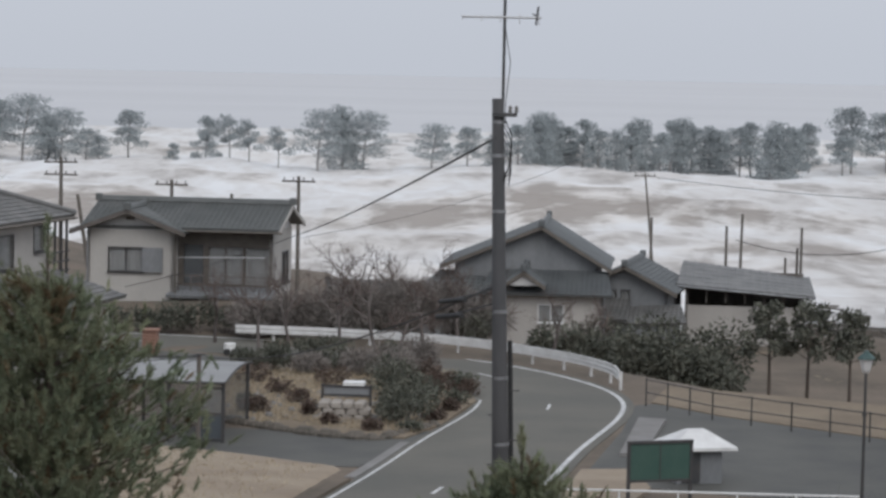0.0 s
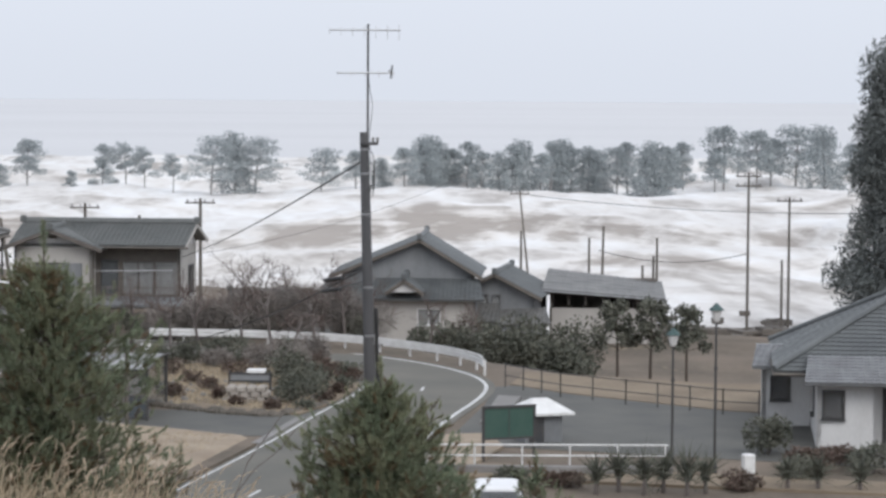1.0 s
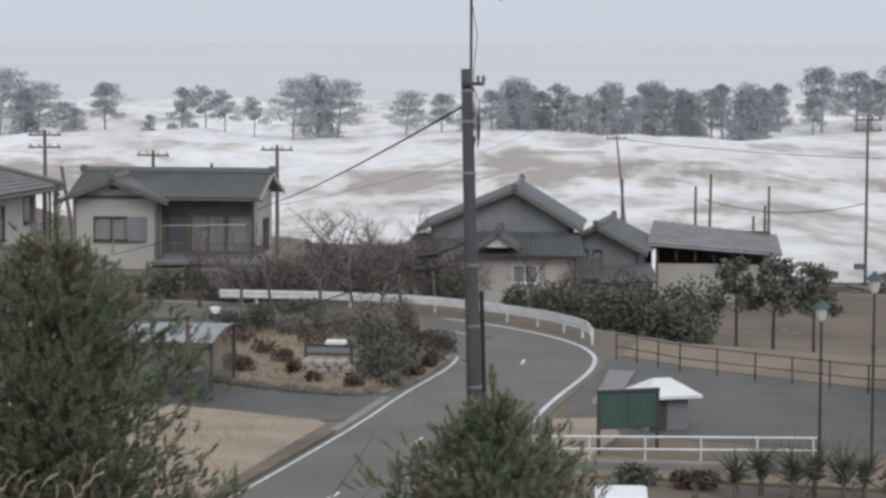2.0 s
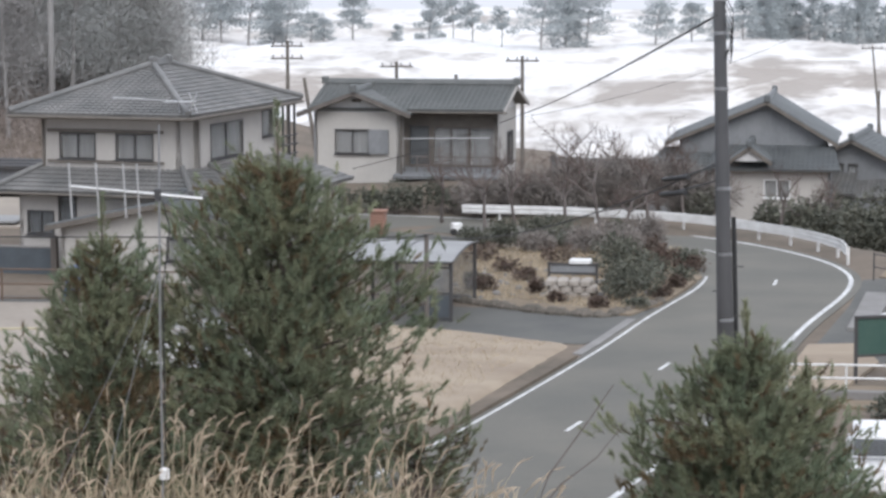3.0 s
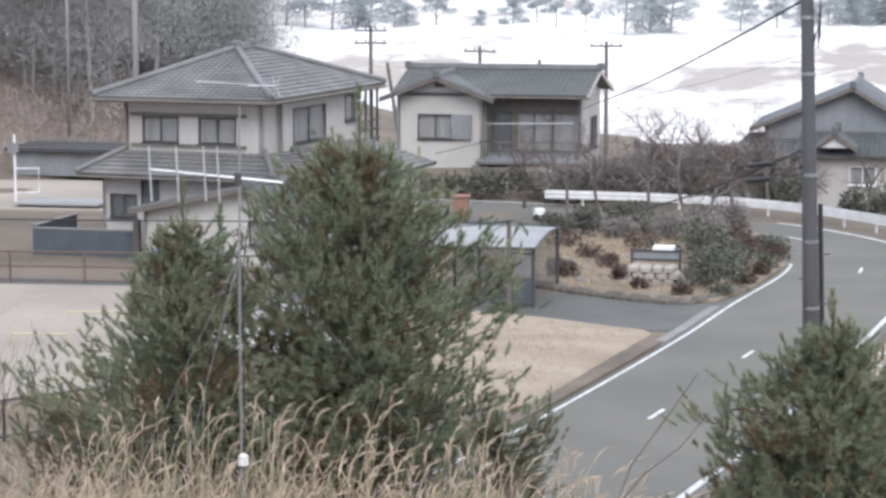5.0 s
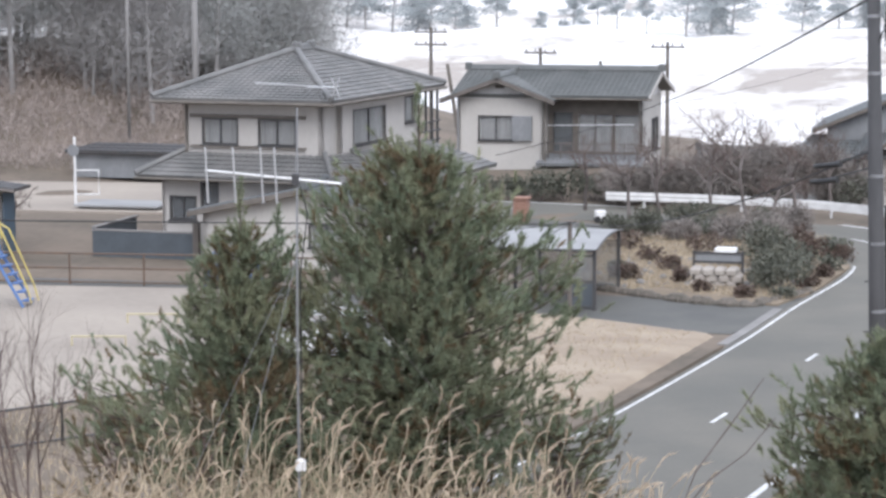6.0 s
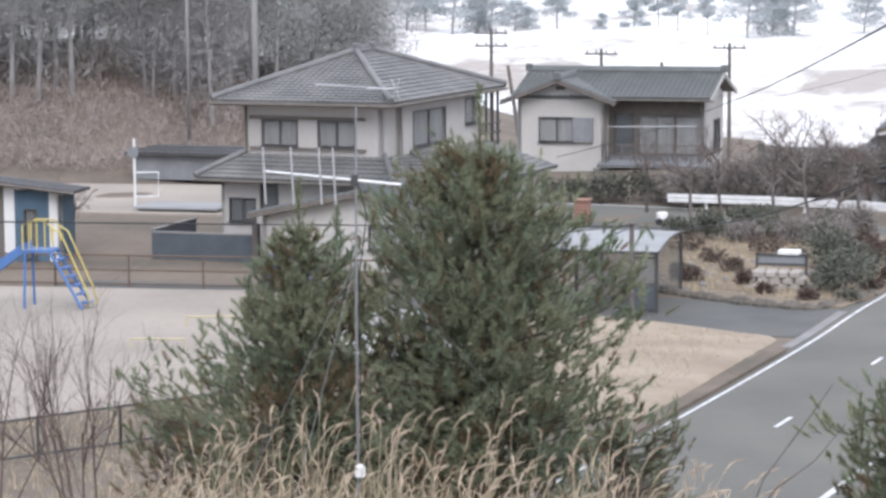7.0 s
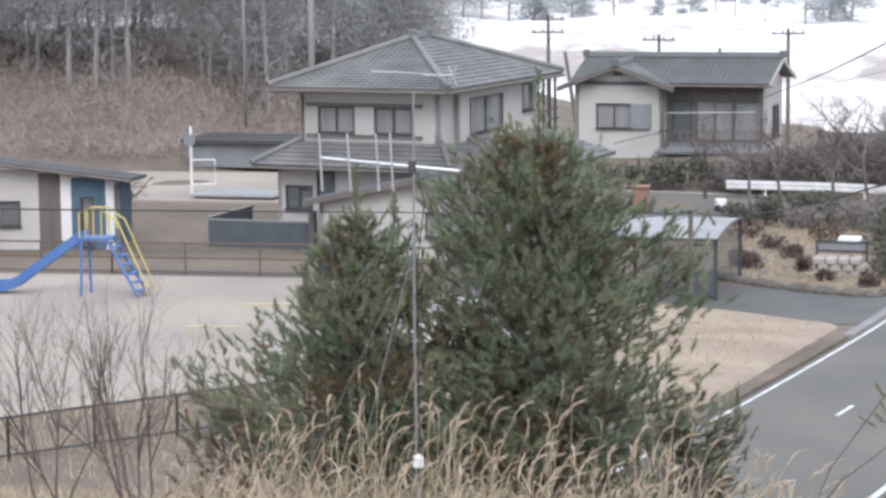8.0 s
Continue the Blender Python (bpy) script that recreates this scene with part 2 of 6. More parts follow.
# ---- mesh helpers ----
class Shape:
    """Vertices and faces gathered into one mesh."""

    def __init__(self):
        self.v, self.f = [], []

    def poly(self, pts, *faces):
        k = len(self.v)
        self.v += [tuple(p) for p in pts]
        self.f += [tuple(k + i for i in face) for face in faces]
        return self

    def box(self, x, y, z, sx, sy, sz, turn=0.0, bevel=0.0):
        """A box whose base centre is (x, y, z), turned about z by degrees; bevel cuts its upright corners and top edge."""
        c, s = math.cos(radians(turn)), math.sin(radians(turn))
        hx, hy, b = sx / 2, sy / 2, min(bevel, sx * 0.45, sy * 0.45, sz * 0.45)
        def ring(hx, hy, b, z):
            if b <= 0:
                q = [(-hx, -hy), (hx, -hy), (hx, hy), (-hx, hy)]
            else:
                q = [(-hx + b, -hy), (hx - b, -hy), (hx, -hy + b), (hx, hy - b), (hx - b, hy), (-hx + b, hy), (-hx, hy - b), (-hx, -hy + b)]
            return [(x + c * u - s * w, y + s * u + c * w, z) for u, w in q]
        rings = [ring(hx, hy, b, z), ring(hx, hy, b, z + sz - b)]
        if b > 0:
            rings.append(ring(hx - b, hy - b, b * 0.4, z + sz))
        return self.loft(rings)

    def loft(self, rings, caps=True):
        n = len(rings[0])
        pts = [p for r in rings for p in r]
        faces = [(k * n + i, k * n + (i + 1) % n, (k + 1) * n + (i + 1) % n, (k + 1) * n + i) for k in range(len(rings) - 1) for i in range(n)]
        if caps:
            faces += [tuple(reversed(range(n))), tuple((len(rings) - 1) * n + i for i in range(n))]
        return self.poly(pts, *faces)

    def tube(self, pts, r0, r1=None, n=6):
        """A round bar along pts, tapering from r0 to r1."""
        r1 = r0 if r1 is None else r1
        pts = [Vector(p) for p in pts]
        rings = []
        for i, p in enumerate(pts):
            d = (pts[min(i + 1, len(pts) - 1)] - pts[max(i - 1, 0)]).normalized()
            a = d.orthogonal().normalized() if abs(d.z) > 0.9 else d.cross(Vector((0, 0, 1))).normalized()
            b = d.cross(a)
            r = r0 + (r1 - r0) * i / max(1, len(pts) - 1)
            rings.append([p + (a * math.cos(k * math.tau / n) + b * math.sin(k * math.tau / n)) * r for k in range(n)])
        return self.loft(rings)

    def slab(self, pts, thick):
        """A flat plate over pts (counter-clockwise), of that thickness downwards."""
        n = len(pts)
        low = [(p[0], p[1], p[2] - thick) for p in pts]
        return self.loft([low, [tuple(p) for p in pts]])

    def mesh(self, name):
        me = bpy.data.meshes.new(name)
        me.from_pydata(self.v, [], self.f)
        me.update()
        return me


def part(name, shape, material, parent=None, label="", smooth=False):
    me = shape if isinstance(shape, bpy.types.Mesh) else shape.mesh(name)
    if not me.materials:
        me.materials.append(material)
    if smooth:
        me.polygons.foreach_set("use_smooth", [True] * len(me.polygons))
    ob = new(name, me)
    if parent:
        ob.parent = parent
    if label:
        ob["label"] = label
    return ob


def thing(name, label, category, at=(0, 0, 0), turn=0.0, group="", kind=""):
    ob = new(name)
    ob.matrix_basis = pose(*at, 0, 0, turn)
    return tagged(ob, label, category, group, kind)


def smoothstep(a, b, v):
    v = min(1.0, max(0.0, (v - a) / (b - a)))
    return v * v * (3 - 2 * v)


def lerp_table(table, v):
    for (a, p), (b, q) in zip(table, table[1:]):
        if v <= b:
            return p + (q - p) * max(0.0, (v - a) / (b - a))
    return table[-1][1]


# ---- ground ----
NEAR = [(-60, 9.0), (-20, 9.9), (0, 10.0), (12, 8.1), (24, 6.0), (33, 4.4), (40, 3.3), (54, 0.0), (60, 0.0)]
DROP = [(-60, 150), (-20, 147), (-9, 134), (-6.5, 119), (2, 116), (8, 106), (14, 97), (22, 93), (60, 90)]


def ground_z(x, y):
    near = lerp_table(NEAR, y)
    if y < 54:
        return near + 0.12 * noise.noise((x * 0.3, y * 0.3, 0))
    s = y - lerp_table(DROP, x)
    low = -3.2 * smoothstep(0, 22, s) - 5.5 * smoothstep(52, 120, s)
    hill = 5.6 * smoothstep(117, 158, y + 0.12 * x) * smoothstep(-33, -47, x) * (1 - smoothstep(168, 205, y))
    lot = 1.0 * smoothstep(120, 125, y) * (1 - smoothstep(138, 146, y)) * smoothstep(-24, -20, x) * (1 - smoothstep(-8.5, -5.5, x))
    rough = 0.5 * noise.noise((x * 0.1, y * 0.1, 2)) * smoothstep(100, 130, y)
    return low * (1 - smoothstep(-25, -44, x) * (1 - smoothstep(190, 300, y))) + hill + lot + rough


def axis(stops):
    out = []
    for (a, step), (b, _) in zip(stops, stops[1:]):
        k = max(1, round((b - a) / step))
        out += [a + (b - a) * i / k for i in range(k)]
    return out + [stops[-1][0]]


def sheet(xs, ys, fz):
    s = Shape()
    s.v = [(x, y, fz(x, y)) for y in ys for x in xs]
    n = len(xs)
    s.f = [(j * n + i, j * n + i + 1, (j + 1) * n + i + 1, (j + 1) * n + i) for j in range(len(ys) - 1) for i in range(n - 1)]
    return s


gx = axis([(-4000, 900), (-400, 60), (-100, 6), (-50, 1.5), (45, 6), (120, 60), (400, 900), (4000, 1)])
gy = axis([(-400, 80), (-60, 4), (0, 1.5), (150, 5), (320, 60), (800, 900), (4500, 1)])
part("ground", sheet(gx, gy, lambda x, y: ground_z(x, y)), SOIL, smooth=True)
tagged(bpy.data.objects["ground"], "brown winter ground with a slope and a low plain", "ground", kind="structure")


def spline(pts, step=0.7):
    out, p = [], [Vector(q).to_3d() for q in pts]
    p = [p[0] * 2 - p[1]] + p + [p[-1] * 2 - p[-2]]
    for i in range(1, len(p) - 2):
        k = max(2, int((p[i + 1] - p[i]).length / step))
        for j in range(k):
            t = j / k
            out.append(0.5 * ((2 * p[i]) + (p[i + 1] - p[i - 1]) * t + (2 * p[i - 1] - 5 * p[i] + 4 * p[i + 1] - p[i + 2]) * t * t + (3 * p[i] - p[i - 1] - 3 * p[i + 1] + p[i + 2]) * t ** 3))
    return out + [p[-2]]


def offset(line, d):
    """The line shifted d metres to its right."""
    out = []
    for i, p in enumerate(line):
        v = (line[min(i + 1, len(line) - 1)] - line[max(i - 1, 0)]).normalized()
        w = d(p.y) if callable(d) else d
        out.append(Vector((p.x + v.y * w, p.y - v.x * w, p.z)))
    return out


def band(left, right, z0, z1):
    """A strip between two lines, from z0 up to z1."""
    return Shape().loft([[(a.x, a.y, z0), (b.x, b.y, z0), (b.x, b.y, z1), (a.x, a.y, z1)] for a, b in zip(left, right)])


ROAD = spline([(-7.6, 44), (-5.1, 56), (-2.3, 66.5), (0.55, 78.2), (2.2, 86), (4.1, 94.3), (4.35, 99.2), (3.1, 103.6), (0.4, 108), (-3.5, 111.6), (-10, 115), (-22, 118)])


def right_line(y):
    """The right edge line swings out where the road widens towards the slope."""
    return 2.72 + 0.65 * smoothstep(84, 60, y)


road = part("road", band(offset(ROAD, -3.1), offset(ROAD, lambda y: right_line(y) + 0.4), -0.3, 0.03), ASPHALT)
tagged(road, "grey two-lane asphalt road curving away", "road", kind="structure")
line = thing("road_marking", "worn white edge lines and centre dashes", "road marking", kind="structure")
INNER = [p for p in ROAD[:ROAD.index(max(ROAD, key=lambda q: q.x))] if p.y < 98.5]
part("edge_line", band(offset(INNER, -2.92), offset(INNER, -2.81), 0.031, 0.036), PAINT, line)
part("edge_line", band(offset(ROAD, lambda y: right_line(y) - 0.09), offset(ROAD, lambda y: right_line(y) + 0.09), 0.031, 0.036), PAINT, line)
length = 0.0
dash = []
for p, q in zip(ROAD, ROAD[1:]):
    if (length + 8.0) % 10.0 < 2.1:
        dash.append(p)
    elif len(dash) > 1:
        part("centre_dash", band(offset(dash, -0.2), offset(dash, -0.08), 0.031, 0.036), PAINT, line)
        dash = []
    length += (q - p).length
BEND = [p for p in ROAD if 77 < p.y < 86]
kerb = part("kerb", band(offset(BEND, -3.45), offset(BEND, -3.1), -0.3, 0.07), CONCRETE)
tagged(kerb, "pale concrete gutter kerb where the driveway meets the road", "kerb", kind="structure")
EDGE = [p for p in ROAD if p.y < 77.6]
verge = part("verge", band(offset(EDGE, -3.6), offset(EDGE, -3.1), -0.3, 0.14), SOIL)
tagged(verge, "dark earthen verge beside the road", "verge", kind="structure")


def plot(name, pts, material, z, label, category, bumpy=0.0, cell=0.8):
    """A flat plot of ground within a polygon, a thin slab with a gently uneven top."""
    s = Shape().slab([(x, y, z) for x, y in pts], 0.25)
    ob = part(name, s, material)
    return tagged(ob, label, category, kind="structure")


plot("driveway", [(-30, 85.0), (-13.2, 84.6), (-3.4, 80.7), (-2.6, 80.6), (0.2, 89.0), (-3, 88.4), (-6.4, 88.6), (-30, 91)], ASPHALT_OLD, 0.022, "grey asphalt driveway in front of a shelter", "driveway")
plot("court", [(-60, 60), (-27, 60), (-24.2, 62.6), (-19.3, 67.7), (-17.5, 69), (-16.2, 84.8), (-21, 88.8), (-60, 89.2)], SAND, 0.03, "pale sandy playground court", "playground")
plot("car_park", [(4.6, 79.5), (6.5, 77.6), (26, 70), (26, 84), (19.5, 86), (15, 91), (8.4, 97.5), (7.6, 97), (6.6, 90)], ASPHALT_OLD, 0.02, "dark grey asphalt car park", "car park")
plot("dry_bank", [(3.2, 72.5), (5.2, 72.5), (6.6, 77.2), (6.3, 80.8), (4.6, 80.5)], DRY_LAWN, 0.12, "pale dry grass bank beside the road", "bank")
plot("pavement", [(6.1, 84.0), (6.9, 83.9), (8.4, 92.5), (7.4, 92.8)], CONCRETE, 0.14, "short pale concrete pavement at the bend", "pavement")
plot("kerb_island", [(3.4, 70.2), (24, 64.5), (24, 66.8), (6, 73.0), (3.2, 72.4)], FIELD, 0.1, "dry planted strip in front of the car park", "verge")
plot("far_field", [(8.3, 97.8), (10.6, 94.4), (13.2, 91.8), (17, 88.2), (24, 85), (40, 84), (40, 97), (18, 98), (9.4, 103)], FIELD, 0.05, "dry brown field behind the fence", "field")


def lawn_z(x, y):
    return 0.09 + 0.16 * math.sin(min(math.pi, max(0, (x + 13) / 9 * math.pi))) + 0.05 * noise.noise((x * 1.5, y * 1.5, 5)) + 0.03 * noise.noise((x * 5, y * 5, 1))


lawn = Shape()
rows_l = []
for j in range(56):
    y = 66.5 + j * 0.33
    right = -6.1 + (y - 66.5) * 0.232 if y < 80.3 else max(-13, -2.9 - 2.4 * (y - 80.3) ** 1.1)
    rows_l.append([(-14 + (right + 14) * i / 30, y, lawn_z(-14 + (right + 14) * i / 30, y) if 0 < i < 30 and 0 < j < 55 else -0.1) for i in range(31)])
lawn.v = [p for r in rows_l for p in r]
lawn.f = [(j * 31 + i, j * 31 + i + 1, j * 31 + i + 32, j * 31 + i + 31) for j in range(55) for i in range(30)]
tagged(part("lawn", lawn, DRY_LAWN, smooth=True), "straw-coloured dry lawn beside the road", "lawn", kind="structure")


# ---- sea ----
def surf_z(x, y):
    roll = noise.noise((x * 0.03, y * 0.05, 0)) + 0.5 * noise.noise((x * 0.09, y * 0.14, 4)) + 0.3 * noise.noise((x * 0.25, y * 0.4, 8))
    front = 0.0
    for y0, hgt, w, tail in ((296, 4.6, 5, 200), (262, 1.9, 5, 18), (228, 1.5, 5, 14), (200, 1.0, 4, 12), (352, 1.3, 7, 20), (455, 2.6, 9, 60), (520, 2.4, 12, 60)):
        d = y - (y0 + 30 * noise.noise((x * 0.02, y0, 3)) + 12 * noise.noise((x * 0.07, y0, 1)) + 4 * noise.noise((x * 0.2, y0, 7)))
        front += hgt * (smoothstep(-w, 0, d) * math.exp(-max(0, d) / tail)) * (0.75 + 0.6 * noise.noise((x * 0.03, y0, 6)) + 0.25 * noise.noise((x * 0.12, y0, 2)))
    return -6.0 + 0.75 * roll + front


surf = part("surf", sheet(axis([(-190, 1.8), (190, 1)]), axis([(160, 1.3), (400, 2), (560, 6), (700, 1)]), surf_z), FOAM, smooth=True)
tagged(surf, "white and silty brown breaking surf, shading painted on wave faces", "water", kind="structure")
sea = part("sea", Shape().slab([(-4500, 600, -6.1), (4500, 600, -6.1), (4500, 4900, -6.1), (-4500, 4900, -6.1)], 2), SEA)
tagged(sea, "grey open sea paled to blend hazily into the sky", "sea", kind="structure")


# ---- houses ----
def slope(s, a, b, c, d, tile=0.28, row=0.3, lift=0.045, roll=0.035, thick=0.12):
    """A tiled roof slope: a to b along the eave, c and d at the top (right, left). Rows overlap in steps and each row is rolled."""
    a, b, c, d = (Vector(p) for p in (a, b, c, d))
    u = (b - a).normalized()
    nrm = u.cross((d + c) / 2 - (a + b) / 2).normalized()
    height = ((c + d) / 2 - (a + b) / 2).dot(nrm.cross(u))
    rows = max(2, round(height / row))
    n = max(2, int((b - a).length / (tile / 4)))
    pts = []
    for k in range(rows):
        for v, up in ((k / rows, lift), ((k + 1) / rows, 0.0)):
            l, r = a.lerp(d, v), b.lerp(c, v)
            for i in range(n + 1):
                p = l.lerp(r, i / n)
                pts.append(p + nrm * (up + max(0.0, math.cos((p - a).dot(u) / tile * math.tau)) * roll))
    m = 2 * rows
    faces = [(j * (n + 1) + i, j * (n + 1) + i + 1, (j + 1) * (n + 1) + i + 1, (j + 1) * (n + 1) + i) for j in range(m - 1) for i in range(n)]
    g = len(pts)
    pts += [p - nrm * thick for p in (a, b, c, d)]
    top = (m - 1) * (n + 1)
    faces += [(g, g + 1, *range(n, -1, -1)), (g + 2, g + 3, *range(top, top + n + 1)), (g + 3, g, *range(0, top + 1, n + 1)), (g + 1, g + 2, *range(top + n, n - 1, -(n + 1))), (g + 3, g + 2, g + 1, g)]
    return s.poly(pts, *faces)


def ridge(s, pts, r=0.13):
    """Ridge capping: stacked rolls along pts with a raised end piece."""
    pts = [Vector(p) for p in pts]
    s.tube([p + Vector((0, 0, 0.06)) for p in pts], r * 1.15, n=8)
    s.tube([p + Vector((0, 0, 0.06 + r)) for p in pts], r * 0.75, n=8)
    for p in (pts[0], pts[-1]):
        s.box(p.x, p.y, p.z, r * 2.6, r * 2.6, r * 2.9, bevel=0.05)
    return s


def facade(house, p0, p1, z0, z1, holes, material, frame_mat=DARK_METAL, thick=0.18, inside=CURTAIN):
    """A wall from p0 to p1 (its outside on the right hand), with window openings (u, z, width, height, panes) through it."""
    p0, p1 = Vector((*p0, 0)), Vector((*p1, 0))
    span = (p1 - p0).length
    u = (p1 - p0) / span
    out = Vector((u.y, -u.x, 0))
    turn = math.degrees(math.atan2(u.y, u.x))
    us = sorted({0.0, span, *[h[0] for h in holes], *[h[0] + h[2] for h in holes]})
    zs = sorted({z0, z1, *[h[1] for h in holes], *[h[1] + h[3] for h in holes]})
    nu, nz = len(us), len(zs)
    solid = lambda i, j: 0 <= i < nu - 1 and 0 <= j < nz - 1 and not any(h[0] - 1e-4 <= us[i] and us[i + 1] <= h[0] + h[2] + 1e-4 and h[1] - 1e-4 <= zs[j] and zs[j + 1] <= h[1] + h[3] + 1e-4 for h in holes)
    pts = [(*(p0 + u * a - out * t)[:2], z) for t in (0, thick) for z in zs for a in us]
    at = lambda i, j, back: back * nu * nz + j * nu + i
    faces = []
    for i in range(nu - 1):
        for j in range(nz - 1):
            if not solid(i, j):
                continue
            faces += [(at(i, j, 0), at(i + 1, j, 0), at(i + 1, j + 1, 0), at(i, j + 1, 0)), (at(i, j + 1, 1), at(i + 1, j + 1, 1), at(i + 1, j, 1), at(i, j, 1))]
            for di, dj, e, f in ((-1, 0, (i, j + 1), (i, j)), (1, 0, (i + 1, j), (i + 1, j + 1)), (0, -1, (i, j), (i + 1, j)), (0, 1, (i + 1, j + 1), (i, j + 1))):
                if not solid(i + di, j + dj):
                    faces.append((at(*f, 0), at(*e, 0), at(*e, 1), at(*f, 1)))
    s = Shape().poly(pts, *faces)
    part("wall", s, material, house)
    for a, z, w, h, panes in holes:
        fr = Shape()
        t = 0.06
        def bar(a0, z1_, w_, h_, depth=0.1, push=0.03):
            m = p0 + u * (a0 + w_ / 2) + out * (push - depth / 2)
            fr.box(m.x, m.y, z1_, w_, depth, h_, turn)
        bar(a - t, z - t, w + 2 * t, t)
        bar(a - t, z + h, w + 2 * t, t)
        bar(a - t, z, t, h)
        bar(a + w, z, t, h)
        for k in range(1, panes):
            bar(a + w * k / panes - t / 2, z, t, h, 0.07, 0.0)
        win = part("window", fr, frame_mat, house)
        for k in range(panes):
            m = p0 + u * (a + w * (k + 0.5) / panes) - out * 0.06
            part("pane", Shape().box(m.x, m.y, z, w / panes - t, 0.012, h, turn), GLASS, win)
        m = p0 + u * (a + w / 2) + out * 0.06
        part("sill", Shape().box(m.x, m.y, z - t - 0.05, w + 0.2, 0.16, 0.045, turn), frame_mat, win)
        # Sheet behind the pane in the inside material: curtain, door colour or painted room shade.
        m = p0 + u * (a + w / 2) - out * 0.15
        part("window_backing", Shape().box(m.x, m.y, z - 0.1, w + 0.2, 0.03, h + 0.2, turn), inside, win)


def gutter(house, pts, r=0.055):
    part("gutter", Shape().tube(pts, r, n=6), TIMBER, house, "dark rain gutter")


def hip_roof(house, x0, x1, y0, y1, ze, zr, material, run=None):
    """A hipped roof over the rectangle (eaves included); the ridge lies along the longer side."""
    cx, cy = (x0 + x1) / 2, (y0 + y1) / 2
    if x1 - x0 >= y1 - y0:
        k = (y1 - y0) / 2
        r0, r1 = Vector((x0 + k, cy, zr)), Vector((x1 - k, cy, zr))
        if (r1 - r0).length < 0.3:
            r0, r1 = Vector((cx - 0.2, cy, zr)), Vector((cx + 0.2, cy, zr))
        A, Bq, C, D = Vector((x0, y0, ze)), Vector((x1, y0, ze)), Vector((x1, y1, ze)), Vector((x0, y1, ze))
        sides = [(A, Bq, r1, r0), (Bq, C, r1, r1), (C, D, r0, r1), (D, A, r0, r0)]
        hips = [(A, r0), (Bq, r1), (C, r1), (D, r0)]
    else:
        k = (x1 - x0) / 2
        r0, r1 = Vector((cx, y0 + k, zr)), Vector((cx, y1 - k, zr))
        if run is not None:
            r0, r1 = Vector((cx, cy - run, zr)), Vector((cx, cy + run, zr))
        A, Bq, C, D = Vector((x0, y0, ze)), Vector((x1, y0, ze)), Vector((x1, y1, ze)), Vector((x0, y1, ze))
        sides = [(A, Bq, r0, r0), (Bq, C, r1, r0), (C, D, r1, r1), (D, A, r0, r1)]
        hips = [(A, r0), (Bq, r0), (C, r1), (D, r1)]
    for q in sides:
        roof = part("roof_slope", slope(Shape(), *q), material, house)
    cap = Shape()
    for a, b in hips:
        cap.tube([a + Vector((0, 0, 0.1)), b + Vector((0, 0, 0.1))], 0.13, n=8)
    ridge(cap, [r0, r1])
    part("ridge_cap", cap, material, roof)
    for a, b in ((A, Bq), (Bq, C), (C, D), (D, A)):
        m, span = (a + b) / 2, (b - a).length
        part("fascia", Shape().tube([a - Vector((0, 0, 0.13)), b - Vector((0, 0, 0.13))], 0.07, n=4), TIMBER, roof)
    part("soffit", Shape().slab([(x0 + 0.1, y0 + 0.1, ze - 0.14), (x1 - 0.1, y0 + 0.1, ze - 0.14), (x1 - 0.1, y1 - 0.1, ze - 0.14), (x0 + 0.1, y1 - 0.1, ze - 0.14)], 0.05), PLASTER, roof)
    return roof


def gable_roof(house, x0, x1, y0, y1, ze, zr, material, along="x", trim=TIMBER, ridge_at=None):
    """A gabled roof over the rectangle (overhangs included), its ridge along x or y."""
    if along == "x":
        m = (y0 + y1) / 2 if ridge_at is None else ridge_at
        R0, R1 = Vector((x0, m, zr)), Vector((x1, m, zr))
        A, Bq, C, D = Vector((x0, y0, ze)), Vector((x1, y0, ze)), Vector((x1, y1, ze)), Vector((x0, y1, ze))
        roof = part("roof_slope", slope(Shape(), A, Bq, R1, R0), material, house)
        part("roof_slope", slope(Shape(), C, D, R0, R1), material, house)
        rakes = [(A, R0), (R0, D), (Bq, R1), (R1, C)]
    else:
        m = (x0 + x1) / 2 if ridge_at is None else ridge_at
        R0, R1 = Vector((m, y0, zr)), Vector((m, y1, zr))
        A, Bq, C, D = Vector((x0, y0, ze)), Vector((x1, y0, ze)), Vector((x1, y1, ze)), Vector((x0, y1, ze))
        roof = part("roof_slope", slope(Shape(), Bq, C, R1, R0), material, house)
        part("roof_slope", slope(Shape(), D, A, R0, R1), material, house)
        rakes = [(A, R0), (R0, Bq), (D, R1), (R1, C)]
    part("ridge_cap", ridge(Shape(), [R0, R1]), material, roof)
    for a, b in rakes:
        part("bargeboard", Shape().loft([[p + Vector((0, 0, -0.2)) + o for o in ((Vector((-0.04, -0.04, 0)), Vector((0.04, 0.04, 0)), Vector((0.04, 0.04, 0.2)), Vector((-0.04, -0.04, 0.2))))] for p in (a, b)]), trim, roof)
    return roof


def gable_wall(house, x0, x1, y, z0, zr, material, thick=0.18, apex=None):
    """The triangle of wall under a gable in the plane y."""
    m = (x0 + x1) / 2 if apex is None else apex
    tri = [(x0, y, z0), (x1, y, z0), (m, y, zr)]
    part("gable", Shape().loft([tri, [(p[0], p[1] + thick, p[2]) for p in tri]]), material, house)


def side_gable(house, x, y0, y1, z0, zr, material, thick=0.18):
    tri = [(x, y0, z0), (x, y1, z0), (x, (y0 + y1) / 2, zr)]
    part("gable", Shape().loft([[(p[0] - thick, p[1], p[2]) for p in tri], tri]), material, house)


